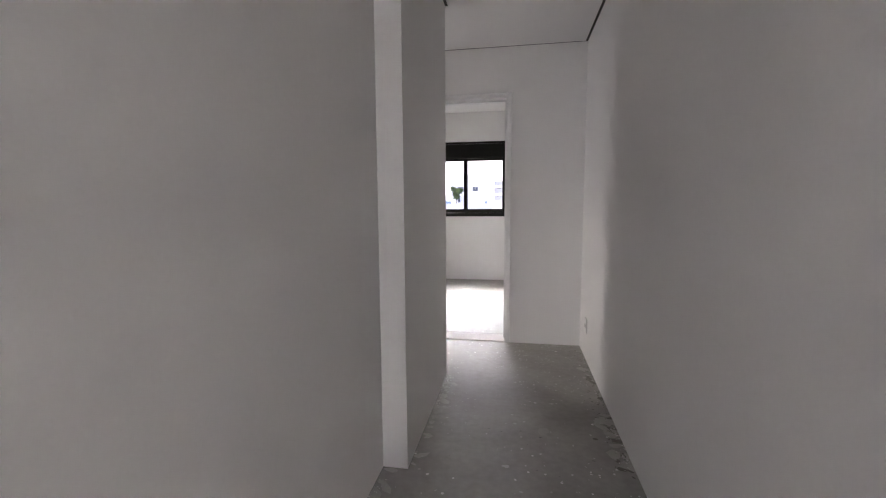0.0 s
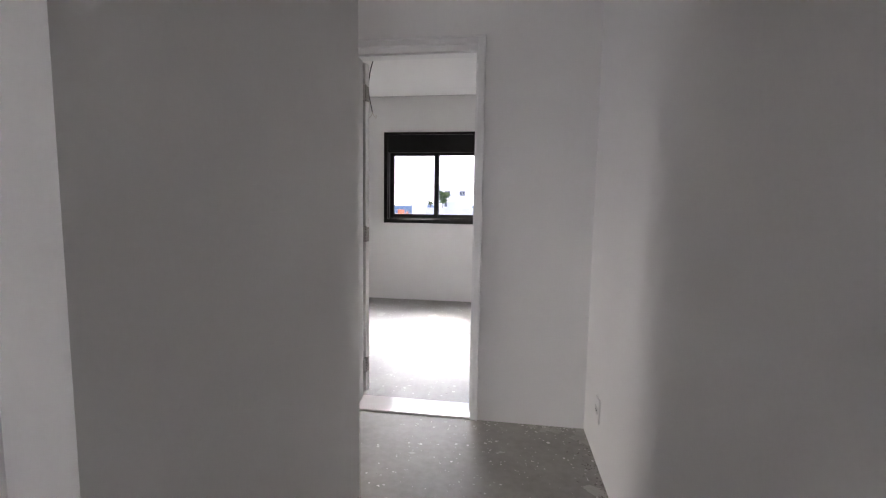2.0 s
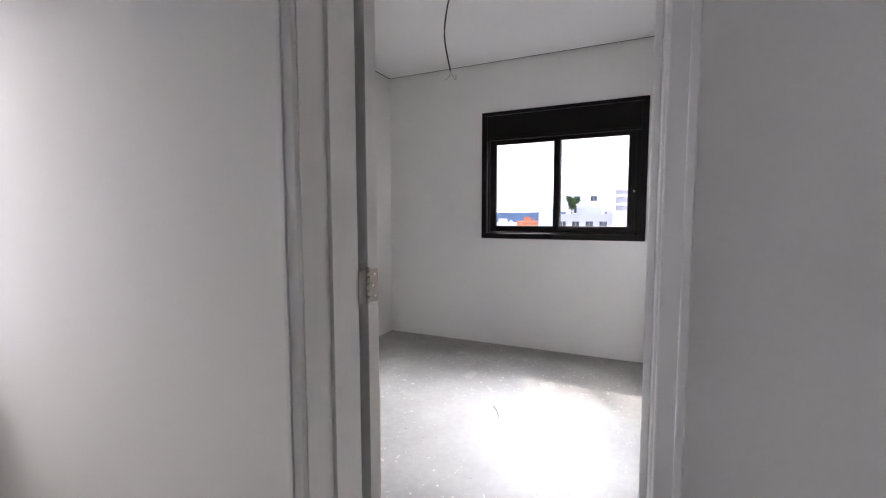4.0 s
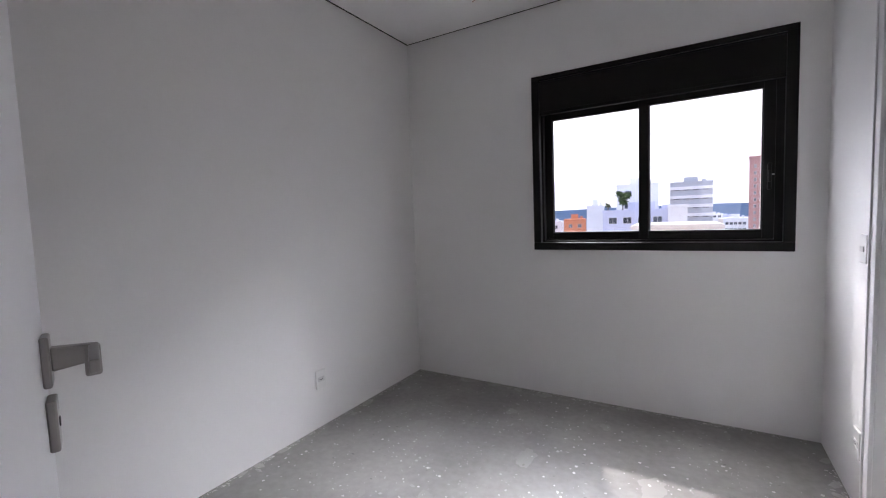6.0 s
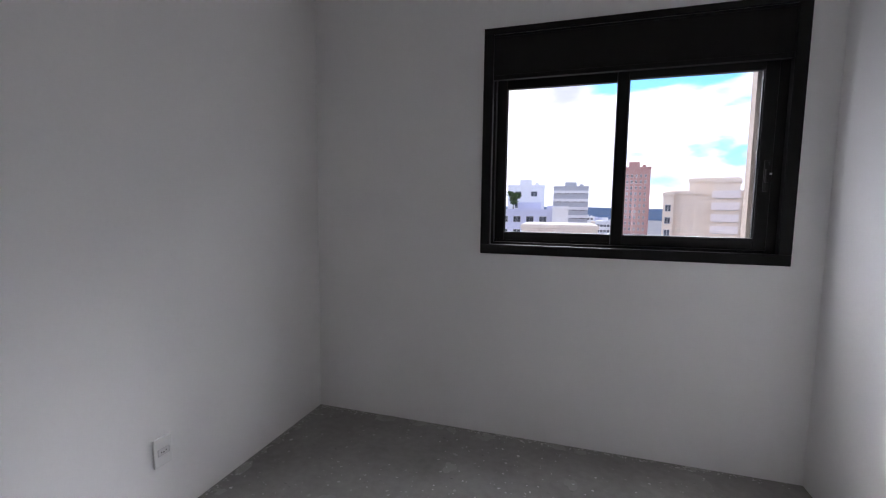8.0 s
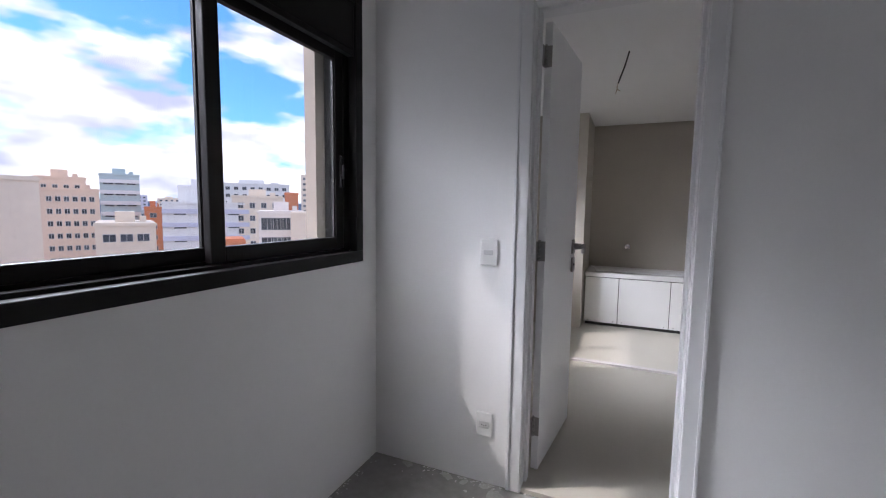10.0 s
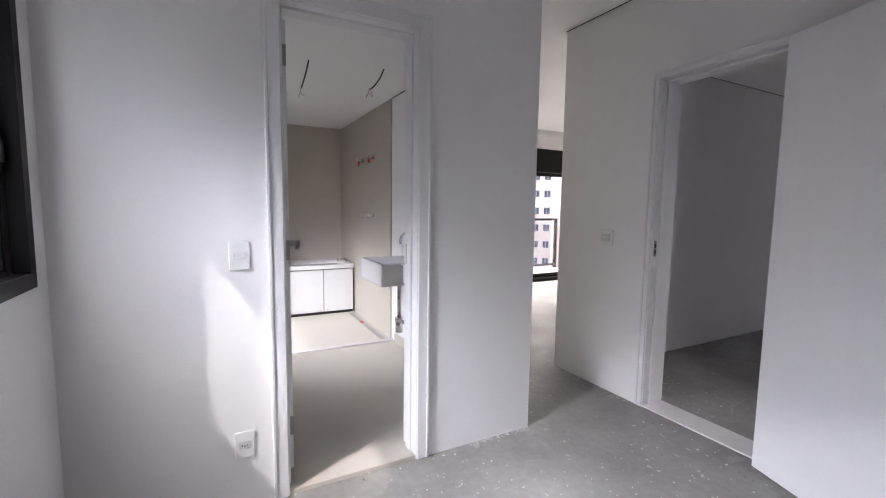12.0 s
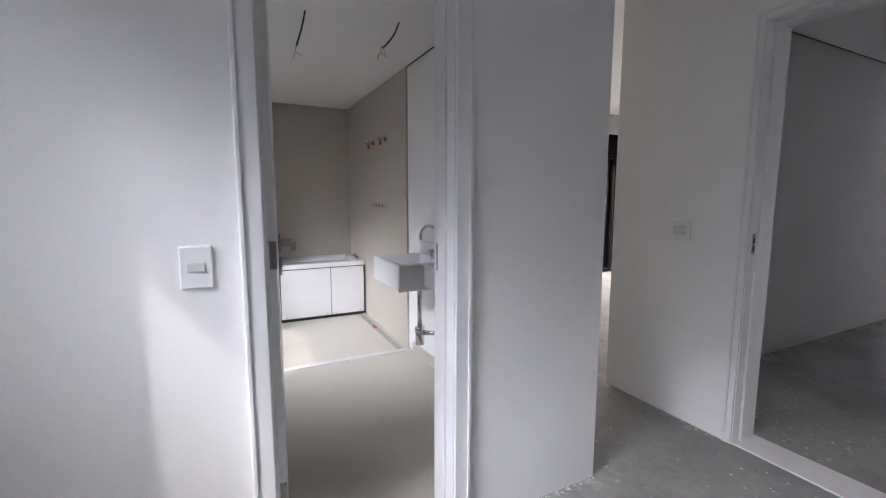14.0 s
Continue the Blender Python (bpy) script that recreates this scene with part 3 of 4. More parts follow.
for x0, x1, y0 in ((0.06, 1.83, 0.02), (1.735, BW - 0.06, 0.075)):
    st = part("sash", B(x0, x0 + 0.065, y0, y0 + 0.045, 0.055, 1.90, bevel=0.003), ALU, bal)
    for d in ((x1 - 0.065, x1, y0, y0 + 0.045, 0.055, 1.90), (x0 + 0.065, x1 - 0.065, y0, y0 + 0.045, 0.055, 0.125), (x0 + 0.065, x1 - 0.065, y0, y0 + 0.045, 1.84, 1.90)):
        part("sash_rail", B(*d, bevel=0.003), ALU, st)
    p = part("pane", B(x0 + 0.06, x1 - 0.06, y0 + 0.02, y0 + 0.026, 0.12, 1.845), GLASS, st)
    p.visible_shadow = False

# balcony
boxes("floor_balcony", STONE, (BAL + 0.15, 5.20, -4.1, 1.0, -0.15, 0.02), label="pale balcony floor slab")
boxes("wall_balcony_end", PINKWALL, (BAL + 0.15, 5.25, -4.25, -4.1, -0.15, 3.0), (4.9, 5.25, -4.1, -4.06, 0.021, 3.0), label="pinkish rendered end wall of the balcony")
rail = thing("balcony_railing", "dark metal balcony railing with clear glass panels", "railing")
part("handrail", B(5.06, 5.12, -4.05, 1.0, 1.03, 1.075, bevel=0.004), ALU, rail)
part("bottom_rail", B(5.07, 5.11, -4.05, 1.0, 0.07, 0.105, bevel=0.003), ALU, rail)
for y in (-4.02, -2.36, -0.705, 0.95):
    part("post", B(5.065, 5.115, y - 0.025, y + 0.025, 0.02, 1.03, bevel=0.003), ALU, rail)
for y in (-3.995, -2.335, -0.68):
    p = part("glass_panel", B(5.087, 5.095, y, y + 1.605, 0.105, 1.03), GLASS, rail)
    p.visible_shadow = False


# ---- switches and sockets ----
def wall_plate(name, label, m, kind):
    """A plate in the x-z plane facing -y, centred on its origin."""
    root = thing(name, label, "switch" if "switch" in kind else "socket", "wall plates", m)
    half = 0.062 if kind == "double switch" else 0.038
    bm = B(-half, half, -0.009, 0.0, -0.057, 0.057, bevel=0.004)
    pl = part("plate", bm, PLASTIC, root)
    if kind == "double switch":
        for dz in (-0.015, 0.015):
            part("rocker", B(-0.036, 0.036, -0.013, -0.008, dz - 0.012, dz + 0.012, bevel=0.002), GREYPL, root)
    elif kind == "switch":
        part("rocker", B(-0.021, 0.021, -0.013, -0.008, -0.011, 0.011, bevel=0.002), GREYPL, root)
    else:
        part("insert", B(-0.024, 0.024, -0.0105, -0.008, -0.014, 0.014, bevel=0.003), GREYPL, root)
        for dx, dz in ((-0.010, 0), (0, -0.003), (0.010, 0)):
            part("pin_hole", add_rod(bmesh.new(), (dx, -0.0112, dz), (dx, -0.009, dz), 0.0028, sides=10), HOLE_SHADE, root)
    return root


wall_plate("light_switch", "white single light switch beside the bathroom door", pose(0, 2.320, 1.066, 0, 0, 90 + 180), "switch")
wall_plate("socket", "white wall socket low beside the bathroom door", pose(0, 2.322, 0.281, 0, 0, 270), "socket")
wall_plate("light_switch", "white double light switch beside the bedroom door", pose(0.222, 0, 1.075, 0, 0, 180), "double switch")
wall_plate("socket", "white wall socket low on the bedroom wall", pose(LEFT, 1.83, 0.296, 0, 0, 90), "socket")
wall_plate("socket", "white wall socket at the end of the hall", pose(HALL_R, -0.50, 0.263, 0, 0, 270), "socket")


# ---- hanging lamp cables ----
def cable(label, pts, hook):
    root = thing("lamp_cable", label, "cable", "bare lamp cables", Matrix.Translation(pts[0]))
    o = Vector(pts[0])
    part("sheath", add_tube(bmesh.new(), smooth([Vector(p) - o for p in pts]), 0.0048), WIRE, root, "", True)
    e = Vector(pts[-1]) - o
    for k, sgn in enumerate((1, -1)):
        loop = [e, e + Vector((0.012 * sgn, 0.006, -0.03)), e + Vector((0.030 * sgn, 0.014 * sgn, -0.055)), e + Vector((0.036 * sgn, 0.004, -0.025 - hook * k))]
        part("bare_wire", add_tube(bmesh.new(), smooth(loop), 0.0022, 6), COPPER, root, "thin bare wire ends", True)


cable("black lamp cable hanging bare from the bedroom ceiling", [(-1.27, 1.61, CEIL), (-1.30, 1.605, 2.48), (-1.31, 1.60, 2.32), (-1.27, 1.60, 2.12)], 0.02)
cable("black lamp cable hanging bare from the bathroom ceiling", [(1.20, 1.815, CEIL_BATH), (1.19, 1.835, 2.16), (1.18, 1.86, 2.08), (1.18, 1.87, 2.05)], 0.02)
cable("black lamp cable hanging bare from the bathroom ceiling", [(1.12, 1.31, CEIL_BATH), (1.11, 1.345, 2.17), (1.10, 1.40, 2.10), (1.10, 1.425, 2.085)], -0.02)


# ---- bathroom things ----
def bathtub():
    x0, x1, y0, y1, h = 3.065, BATH_END - 0.005, BATH_S + 0.005, 2.175, 0.582
    root = thing("bathtub", "white acrylic built-in bathtub with panelled front", "bathtub", "", pose(x0, y0, 0.008))
    L, D = y1 - y0, x1 - x0
    bm = B(0, D, 0, L, h - 0.05, h, bevel=0.012)
    top = max((f for f in bm.faces if f.normal.z > 0.9), key=lambda f: f.calc_area())
    r = bmesh.ops.inset_region(bm, faces=[top], thickness=0.07)
    bmesh.ops.translate(bm, verts=top.verts, vec=(0, 0, -0.015))
    bmesh.ops.inset_region(bm, faces=[top], thickness=0.03)
    bmesh.ops.translate(bm, verts=top.verts, vec=(0, 0, -0.02))
    bmesh.ops.inset_region(bm, faces=[top], thickness=0.06)
    bmesh.ops.translate(bm, verts=top.verts, vec=(0, 0, -0.33))
    part("basin", bm, ACRYL, root)
    # solid block whose near-black colour gives the shade between the panels
    part("plinth", B(0.03, D, 0.02, L - 0.02, 0, h - 0.06), HOLE_SHADE, root, "near-black block painted for the shade behind the panels")
    for i, (a, b) in enumerate(((0.02, 0.362), (0.368, 0.852), (0.858, L - 0.01))):
        part("front_panel", B(0.004, 0.026, a, b, 0.035, h - 0.056, bevel=0.004), ACRYL, root)
        for yy in (a + 0.04, b - 0.04):
            part("panel_clip", add_rod(bmesh.new(), (0.0, yy, 0.055), (0.006, yy, 0.055), 0.006, sides=12), CHROME, root)
    bm = bmesh.new()
    add_rod(bm, (0.20, 0.05, h - 0.02), (0.20, 0.05, h + 0.05), 0.016)
    add_rod(bm, (0.20, 0.05, h + 0.04), (0.20, 0.16, h + 0.03), 0.011)
    add_rod(bm, (0.12, 0.05, h - 0.02), (0.12, 0.05, h + 0.035), 0.018)
    part("tub_tap", bm, CHROME, root, "chrome tub tap", True)


def basin():
    root = thing("washbasin", "white wall-hung washbasin counter with chrome tap", "washbasin", "", pose(0.52, BATH_S - 0.015, 0.84))
    W, D = 1.10, 0.38
    bm = B(0, 0.60, 0, 0.21, -0.15, -0.012, bevel=0.006)
    add_box(bm, 0, 0.598, 0, 0.225, -0.012, 0, bevel=0.004)
    part("counter", bm, ACRYL, root)
    bm = B(0.602, W, 0, D, -0.175, 0, bevel=0.012)
    top = max((f for f in bm.faces if f.normal.z > 0.9), key=lambda f: f.calc_area())
    for inset, drop in ((0.018, 0.0), (0.012, -0.012), (0.05, -0.095)):
        bmesh.ops.inset_region(bm, faces=[top], thickness=inset)
        bmesh.ops.translate(bm, verts=top.verts, vec=(0, 0, drop))
    part("bowl", bm, ACRYL, root)
    part("drain", add_rod(bmesh.new(), (0.85, 0.19, -0.106), (0.85, 0.19, -0.102), 0.022), CHROME, root)
    part("backsplash", B(0, W, 0, 0.018, 0.0, 0.09, bevel=0.003), ACRYL, root)
    tap = part("tap", add_rod(bmesh.new(), (0.69, 0.07, 0), (0.69, 0.07, 0.03), 0.022), CHROME, root, "chrome gooseneck tap", True)
    arc = [(0.69, 0.07, 0.02), (0.69, 0.07, 0.17)] + [(0.69 + 0.0 * k, 0.07 + 0.06 * (1 - math.cos(math.pi * k / 8)), 0.17 + 0.06 * math.sin(math.pi * k / 8)) for k in range(1, 9)] + [(0.69, 0.19, 0.14)]
    part("spout", add_tube(bmesh.new(), arc, 0.010, 12), CHROME, tap, "", True)
    for dx in (-0.08, 0.08):
        bm = add_rod(bmesh.new(), (0.69 + dx, 0.07, 0), (0.69 + dx, 0.07, 0.045), 0.014)
        add_rod(bm, (0.69 + dx - 0.03, 0.07, 0.055), (0.69 + dx + 0.03, 0.07, 0.055), 0.006)
        add_rod(bm, (0.69 + dx, 0.04, 0.055), (0.69 + dx, 0.10, 0.055), 0.006)
        add_rod(bm, (0.69 + dx, 0.07, 0.04), (0.69 + dx, 0.07, 0.068), 0.009)
        part("tap_handle", bm, CHROME, tap, "", True)
    trap = part("bottle_trap", add_rod(bmesh.new(), (0.76, 0.17, -0.58), (0.76, 0.17, -0.46), 0.030), CHROME, root, "chrome bottle trap", True)
    bm = add_rod(bmesh.new(), (0.76, 0.17, -0.47), (0.76, 0.17, -0.14), 0.016)
    add_rod(bm, (0.76, 0.17, -0.50), (0.76, 0.17, -0.455), 0.034)
    add_rod(bm, (0.76, 0.17, -0.50), (0.62, 0.005, -0.49), 0.016)
    part("trap_pipe", bm, CHROME, trap, "", True)
    valve = part("angle_valve", add_rod(bmesh.new(), (0.58, 0.0, -0.40), (0.58, 0.06, -0.40), 0.011), CHROME, root, "chrome valve with red tag", True)
    part("valve_tag", B(0.55, 0.61, 0.05, 0.065, -0.41, -0.395, bevel=0.003), RED, valve)


def wall_valve(x, z, label, red=True):
    root = thing("shower_valve", label, "valve", "rough-in valves", pose(x, BATH_S, z))
    bm = add_rod(bmesh.new(), (0, 0, 0), (0, 0.012, 0), 0.030)
    add_rod(bm, (0, 0.01, 0), (0, 0.07, 0), 0.016)
    add_rod(bm, (0, 0.06, 0), (0, 0.085, 0), 0.022, 0.012)
    part("valve_body", bm, CHROME, root, "", True)
    if red:
        bm = B(-0.009, 0.009, 0.048, 0.070, -0.058, -0.012, bevel=0.004)
        part("protective_cap", bm, RED, root, "red plastic cap")


bathtub()
basin()
wall_valve(2.70, 1.765, "chrome shower valve with a red cap on the tiled wall")
wall_valve(2.35, 1.765, "chrome shower valve with a red cap on the tiled wall")
mixer = thing("shower_mixer", "chrome mixer connections on the tiled shower wall", "valve", "", pose(2.49, BATH_S, 1.18))
for dx in (-0.12, -0.04, 0.04, 0.12):
    bm = add_rod(bmesh.new(), (dx, 0, 0), (dx, 0.05, 0), 0.020)
    add_rod(bm, (dx, 0.045, 0), (dx, 0.06, 0), 0.026, 0.015)
    part("connector", bm, CHROME, mixer, "", True)
part("cross_pipe", add_rod(bmesh.new(), (-0.13, 0.025, 0), (0.13, 0.025, 0), 0.010), CHROME, mixer, "", True)
spout = thing("wall_spout", "small chrome spout on the tiled end wall", "tap", "", pose(BATH_END, 1.76, 0.835))
part("spout", add_rod(bmesh.new(), (0, 0, 0), (-0.12, 0, -0.01), 0.014), CHROME, spout, "", True)
part("flange", add_rod(bmesh.new(), (0, 0, 0), (-0.01, 0, 0), 0.03), CHROME, spout, "", True)
drain = thing("linear_drain", "long grey metal floor drain beside the shower wall", "drain", "", pose(1.90, BATH_S + 0.04, 0.008))
part("grate", B(0, 1.1, 0, 0.05, 0, 0.004, bevel=0.001), TILE_GREY, drain)
part("tag", B(0.62, 0.70, 0.02, 0.05, 0.004, 0.008), RED, drain, "small red tape")


# ---- the city outside ----
GROUND = -42.0
# distance haze is put into the hills' blue colour
HAZE = material("far_hill_haze", (0.16, 0.24, 0.36), 1.0, 0, 0.12, 0.01, 0.08, 0)
STREET = material("city_ground", (0.22, 0.21, 0.20), 0.95, 0, 0.2, 0.02, 0.6, 0.0)
boxes("ground", STREET, (-3200, 3200, -3200, 3200, GROUND - 1, GROUND), label="distant city ground")
CITY = {}
for nm, col in (("cream", (0.80, 0.70, 0.58)), ("white", (0.78, 0.78, 0.77)), ("lilac", (0.60, 0.61, 0.72)), ("orange", (0.66, 0.25, 0.13)), ("pink", (0.48, 0.28, 0.25)),
                ("rose", (0.78, 0.60, 0.47)), ("grey", (0.46, 0.48, 0.50)), ("blue", (0.30, 0.36, 0.52)), ("teal", (0.48, 0.58, 0.59)), ("green", (0.66, 0.74, 0.67)), ("blush", (0.82, 0.75, 0.70))):
    CITY[nm] = material("render_" + nm, col, 0.9, 0, 0.10, 0.12, 1.4, 0.0, 0.2)
PANE = material("far_window_glass", (0.055, 0.065, 0.08), 0.3, 0, 0.2, 0.5, 3, 0.0, 0.3, 0, 0.5)
TRIMW = material("far_window_frame", (0.60, 0.60, 0.58), 0.7, 0, 0.05, 1, 9, 0.0)
LEAFM = material("leaves", (0.07, 0.11, 0.035), 0.8, 0, 0.35, 0.8, 6, 0.0, 0.3, 0, 0.2)
BARK = material("bark", (0.12, 0.09, 0.06), 0.9, 0, 0.2, 2, 20, 0.1)
PIPEM = material("grey_pipe", (0.4, 0.38, 0.36), 0.7, 0, 0.1, 2, 20, 0.0)
WIN_MESH = {}


def window_meshes(w, h):
    key = (round(w, 1), round(h, 1))
    if key not in WIN_MESH:
        f = 0.07
        bm = bmesh.new()
        for d in ((-w / 2, w / 2, -0.10, 0, -h / 2, -h / 2 + f), (-w / 2, w / 2, -0.06, 0, h / 2 - f, h / 2), (-w / 2, -w / 2 + f, -0.06, 0, -h / 2 + f, h / 2 - f),
                  (w / 2 - f, w / 2, -0.06, 0, -h / 2 + f, h / 2 - f), (-f / 2, f / 2, -0.05, 0, -h / 2 + f, h / 2 - f)):
            add_box(bm, *d)
        WIN_MESH[key] = (mesh_of("window_frame", bm, TRIMW), mesh_of("window_pane", B(-w / 2 + f, w / 2 - f, -0.03, -0.005, -h / 2 + f, h / 2 - f), PANE))
    return WIN_MESH[key]


def building(label, az0, az1, dist, top, mat, rows=(), win=(1.6, 1.3), step=(3.4, 3.0), cols=None, eye=(-1.0, 1.0), depth=14, bands=None, low=-12, margin=1.2, roof=True, face=None):
    """A block whose front faces the flat, between two bearings at a distance; rows of windows on its front down to low."""
    a, b = radians(az0), radians(az1)
    mid = (a + b) / 2
    w = 2 * dist * math.tan((b - a) / 2)
    m = Matrix.Translation((eye[0] + dist * math.sin(mid), eye[1] + dist * math.cos(mid), 0)) @ Matrix.Rotation(-mid + (radians(face) if face else 0), 4, "Z")
    root = thing("apartment_building", label, "building", "city blocks", m)
    bm = B(-w / 2, w / 2, 0, depth, GROUND, top)
    add_box(bm, -w / 2 - 0.15, w / 2 + 0.15, -0.15, depth, top - 0.5, top - 0.15)
    part("wall", bm, mat, root)
    if roof:
        bm = B(-w * 0.18, w * 0.16, 3, 8, top - 0.1, top + 1.6)
        add_box(bm, w * 0.25, w * 0.36, 4, 7, top - 0.1, top + 0.9)
        part("roof_hut", bm, mat, root)
    if bands:
        z = top - 1.4
        while z > low:
            part("band", B(-w / 2 - 0.05, w / 2 + 0.05, -0.35, 0.0, z - 1.2, z - 0.2), CITY[bands], root)
            z -= step[1]
    fr, pn = window_meshes(*win)
    n = cols or max(1, int((w - margin) / step[0]))
    if rows is None:
        return root
    z = top - 2.3
    while z > low:
        for i in range(n):
            x = (i - (n - 1) / 2) * ((w - margin) / n)
            o = new("window", fr)
            o.parent = root
            o.location = (x, 0, z)
            g = new("pane", pn)
            g.parent = o
            g.location = (0, 0, 0)
        z -= step[1]
    return root


def canopy(label, x, y, z, size, seed):
    rnd = random.Random(seed)
    root = thing("tree", label, "tree", "", pose(x, y, z))
    bm = add_rod(bmesh.new(), (0, 0, 0), (0.1, 0, size * 0.6), 0.16, 0.08, 8)
    for k in range(4):
        t = rnd.uniform(0, 6.28)
        add_rod(bm, (0.08, 0, size * 0.4), (math.cos(t) * size * 0.4, math.sin(t) * size * 0.3, size * rnd.uniform(0.7, 0.95)), 0.07, 0.02, 6)
    part("trunk", bm, BARK, root)
    vs, fs = [], []
    lobes = [Vector((rnd.uniform(-0.30, 0.30), rnd.uniform(-0.22, 0.22), rnd.uniform(-0.28, 0.18))) * size for _ in range(7)]
    for k in range(1400):
        t, u = rnd.uniform(0, 6.28), rnd.uniform(-1, 1)
        r = size * 0.26 * (0.45 + 0.45 * rnd.random()) * (0.8 + 0.3 * math.sin(3 * t + seed))
        c = Vector((r * math.cos(t) * math.sqrt(1 - u * u), r * math.sin(t) * math.sqrt(1 - u * u), size * 0.8 + r * 0.75 * u)) + rnd.choice(lobes)
        a = Vector((rnd.gauss(0, 1), rnd.gauss(0, 1), rnd.gauss(0, 1))).normalized() * 0.16 * size / 3
        b2 = a.cross(Vector((rnd.gauss(0, 1), rnd.gauss(0, 1), rnd.gauss(0, 1)))).normalized() * 0.10 * size / 3
        i = len(vs)
        vs += [c - a, c + b2, c + a, c - b2]
        fs.append((i, i + 1, i + 2, i + 3))
    me = bpy.data.meshes.new("crown")
    me.from_pydata(vs, [], fs)
    me.materials.append(LEAFM)
    o = new("crown", me)
    o.parent = root


E65, E95, E102, E108 = (-0.53, 0.10), (-1.66, 1.47), (-1.82, 1.73), (-1.84, 1.94)
building("orange brick apartment block with white windows", -15.1, -12.4, 150, -0.7, CITY["orange"], eye=E65, step=(2.4, 2.9), win=(1.2, 1.2))
building("tall white apartment slab behind", -18.7, -15.2, 170, -1.5, CITY["white"], eye=E65)
building("blank white apartment side wall", -12.3, -10.2, 112, 3.1, CITY["white"], rows=None, eye=E65)
building("lilac apartment block with a roof terrace", -10.4, -1.4, 100, 1.6, CITY["lilac"], eye=E65, cols=5, win=(1.7, 1.4))
building("white penthouse storey with roof terrace", -8.8, -4.1, 112, 7.8, CITY["white"], eye=E65, cols=2, low=2)
building("grey tower with rows of balconies", -2.9, 1.4, 160, 10.2, CITY["grey"], eye=E65, bands="white", cols=4, step=(2.6, 2.9), win=(1.8, 1.3))
building("low cream building with a plain parapet", -7.1, 2.4, 60, -0.6, CITY["cream"], rows=None, eye=E65, roof=False)
building("small white stair tower", -3.1, -1.1, 90, 2.2, CITY["white"], rows=None, eye=E65, roof=False)
building("tall pink brick tower", 4.7, 8.3, 120, 12.7, CITY["pink"], eye=E65, cols=6, win=(0.5, 0.8), step=(1.2, 1.5))
building("distant white office block", 2.4, 4.7, 220, -3.2, CITY["white"], eye=E65, cols=5, win=(1.2, 1.2), step=(2, 2.6))
building("large cream apartment block with blank walls", 11.2, 22.9, 70, 4.4, CITY["cream"], rows=None, eye=E95, roof=False)
building("projecting cream stair bay with balconies", 15.7, 18.3, 68.5, 5.9, CITY["cream"], eye=E95, cols=2, win=(1.15, 0.75), step=(1.5, 1.6), depth=6, margin=0.3, roof=False, bands="blush")
building("narrow cream balcony strip of an apartment block", 10.7, 11.8, 69, 4.2, CITY["cream"], eye=E95, cols=1, win=(0.8, 1.0), step=(1.0, 1.8), margin=0.2, roof=False, depth=5)
building("cream lift house on a roof", 13.3, 18.2, 72, 6.3, CITY["cream"], rows=None, eye=E95, roof=False, depth=5)
building("rose-coloured hotel with small windows", 23.0, 27.5, 120, 4.5, CITY["rose"], eye=E95, cols=6, win=(0.9, 1.1), step=(1.6, 2.6))
building("orange roof storey of a hotel", 22.6, 26.5, 122, 7.0, CITY["rose"], eye=E95, cols=4, low=3.5, win=(0.9, 1.1))
building("greenish glass tower with floor bands", 27.6, 31.0, 150, 9.7, CITY["teal"], eye=E95, bands="white", cols=3, win=(2.2, 1.5))
building("low pale block with windows", 26.9, 32.2, 80, -1.5, CITY["cream"], eye=E95, cols=3, win=(1.6, 1.2))
building("narrow orange apartment block", 31.3, 32.9, 140, 0.7, CITY["orange"], eye=E95, cols=1)
building("white apartment block with long balconies", 32.9, 41.8, 110, 2.0, CITY["white"], eye=E95, cols=3, win=(2.4, 1.3), bands="lilac")
building("white stair tower on a roof", 34.5, 38.5, 115, 5.8, CITY["white"], rows=None, eye=E95)
building("long white apartment slab on the skyline", 38.1, 46.6, 200, 10.9, CITY["white"], eye=E95, cols=9, win=(1.7, 1.4))
building("pale cream apartment block", 40.1, 45.9, 110, 3.7, CITY["cream"], eye=E102, cols=4, win=(1.2, 1.3))
building("beige low house with a glazed front", 43.0, 48.4, 80, 0.5, CITY["blush"], eye=E102, cols=4, win=(2.0, 2.2), step=(1.8, 3.4))
building("blue and white apartment tower", 50.9, 54.2, 100, 10.5, CITY["white"], eye=E108, cols=2, win=(1.3, 1.1))
building("blue core of an apartment tower", 52.0, 53.1, 99.2, 11.2, CITY["blue"], rows=None, eye=E108, roof=False, depth=4)
building("nearby white block with long glazed bands", 53.9, 64.3, 50, 10.0, CITY["blush"], eye=E108, cols=2, win=(3.6, 1.5), step=(4, 3.4))
building("plain beige low office block", 46.9, 50.9, 70, 0.4, CITY["cream"], rows=None, eye=E108, roof=False)
building("distant cream apartment tower", 48.1, 50.0, 250, 19.0, CITY["cream"], eye=E108, cols=3, win=(1.4, 1.4))
building("orange painted roof block", 46.1, 47.7, 118, 4.9, CITY["orange"], rows=None, eye=E102, roof=False, depth=6)
building("low orange painted roof wall", 37.1, 41.5, 45, -1.9, CITY["orange"], rows=None, eye=E108, roof=False, depth=4)
rnd = random.Random(5)
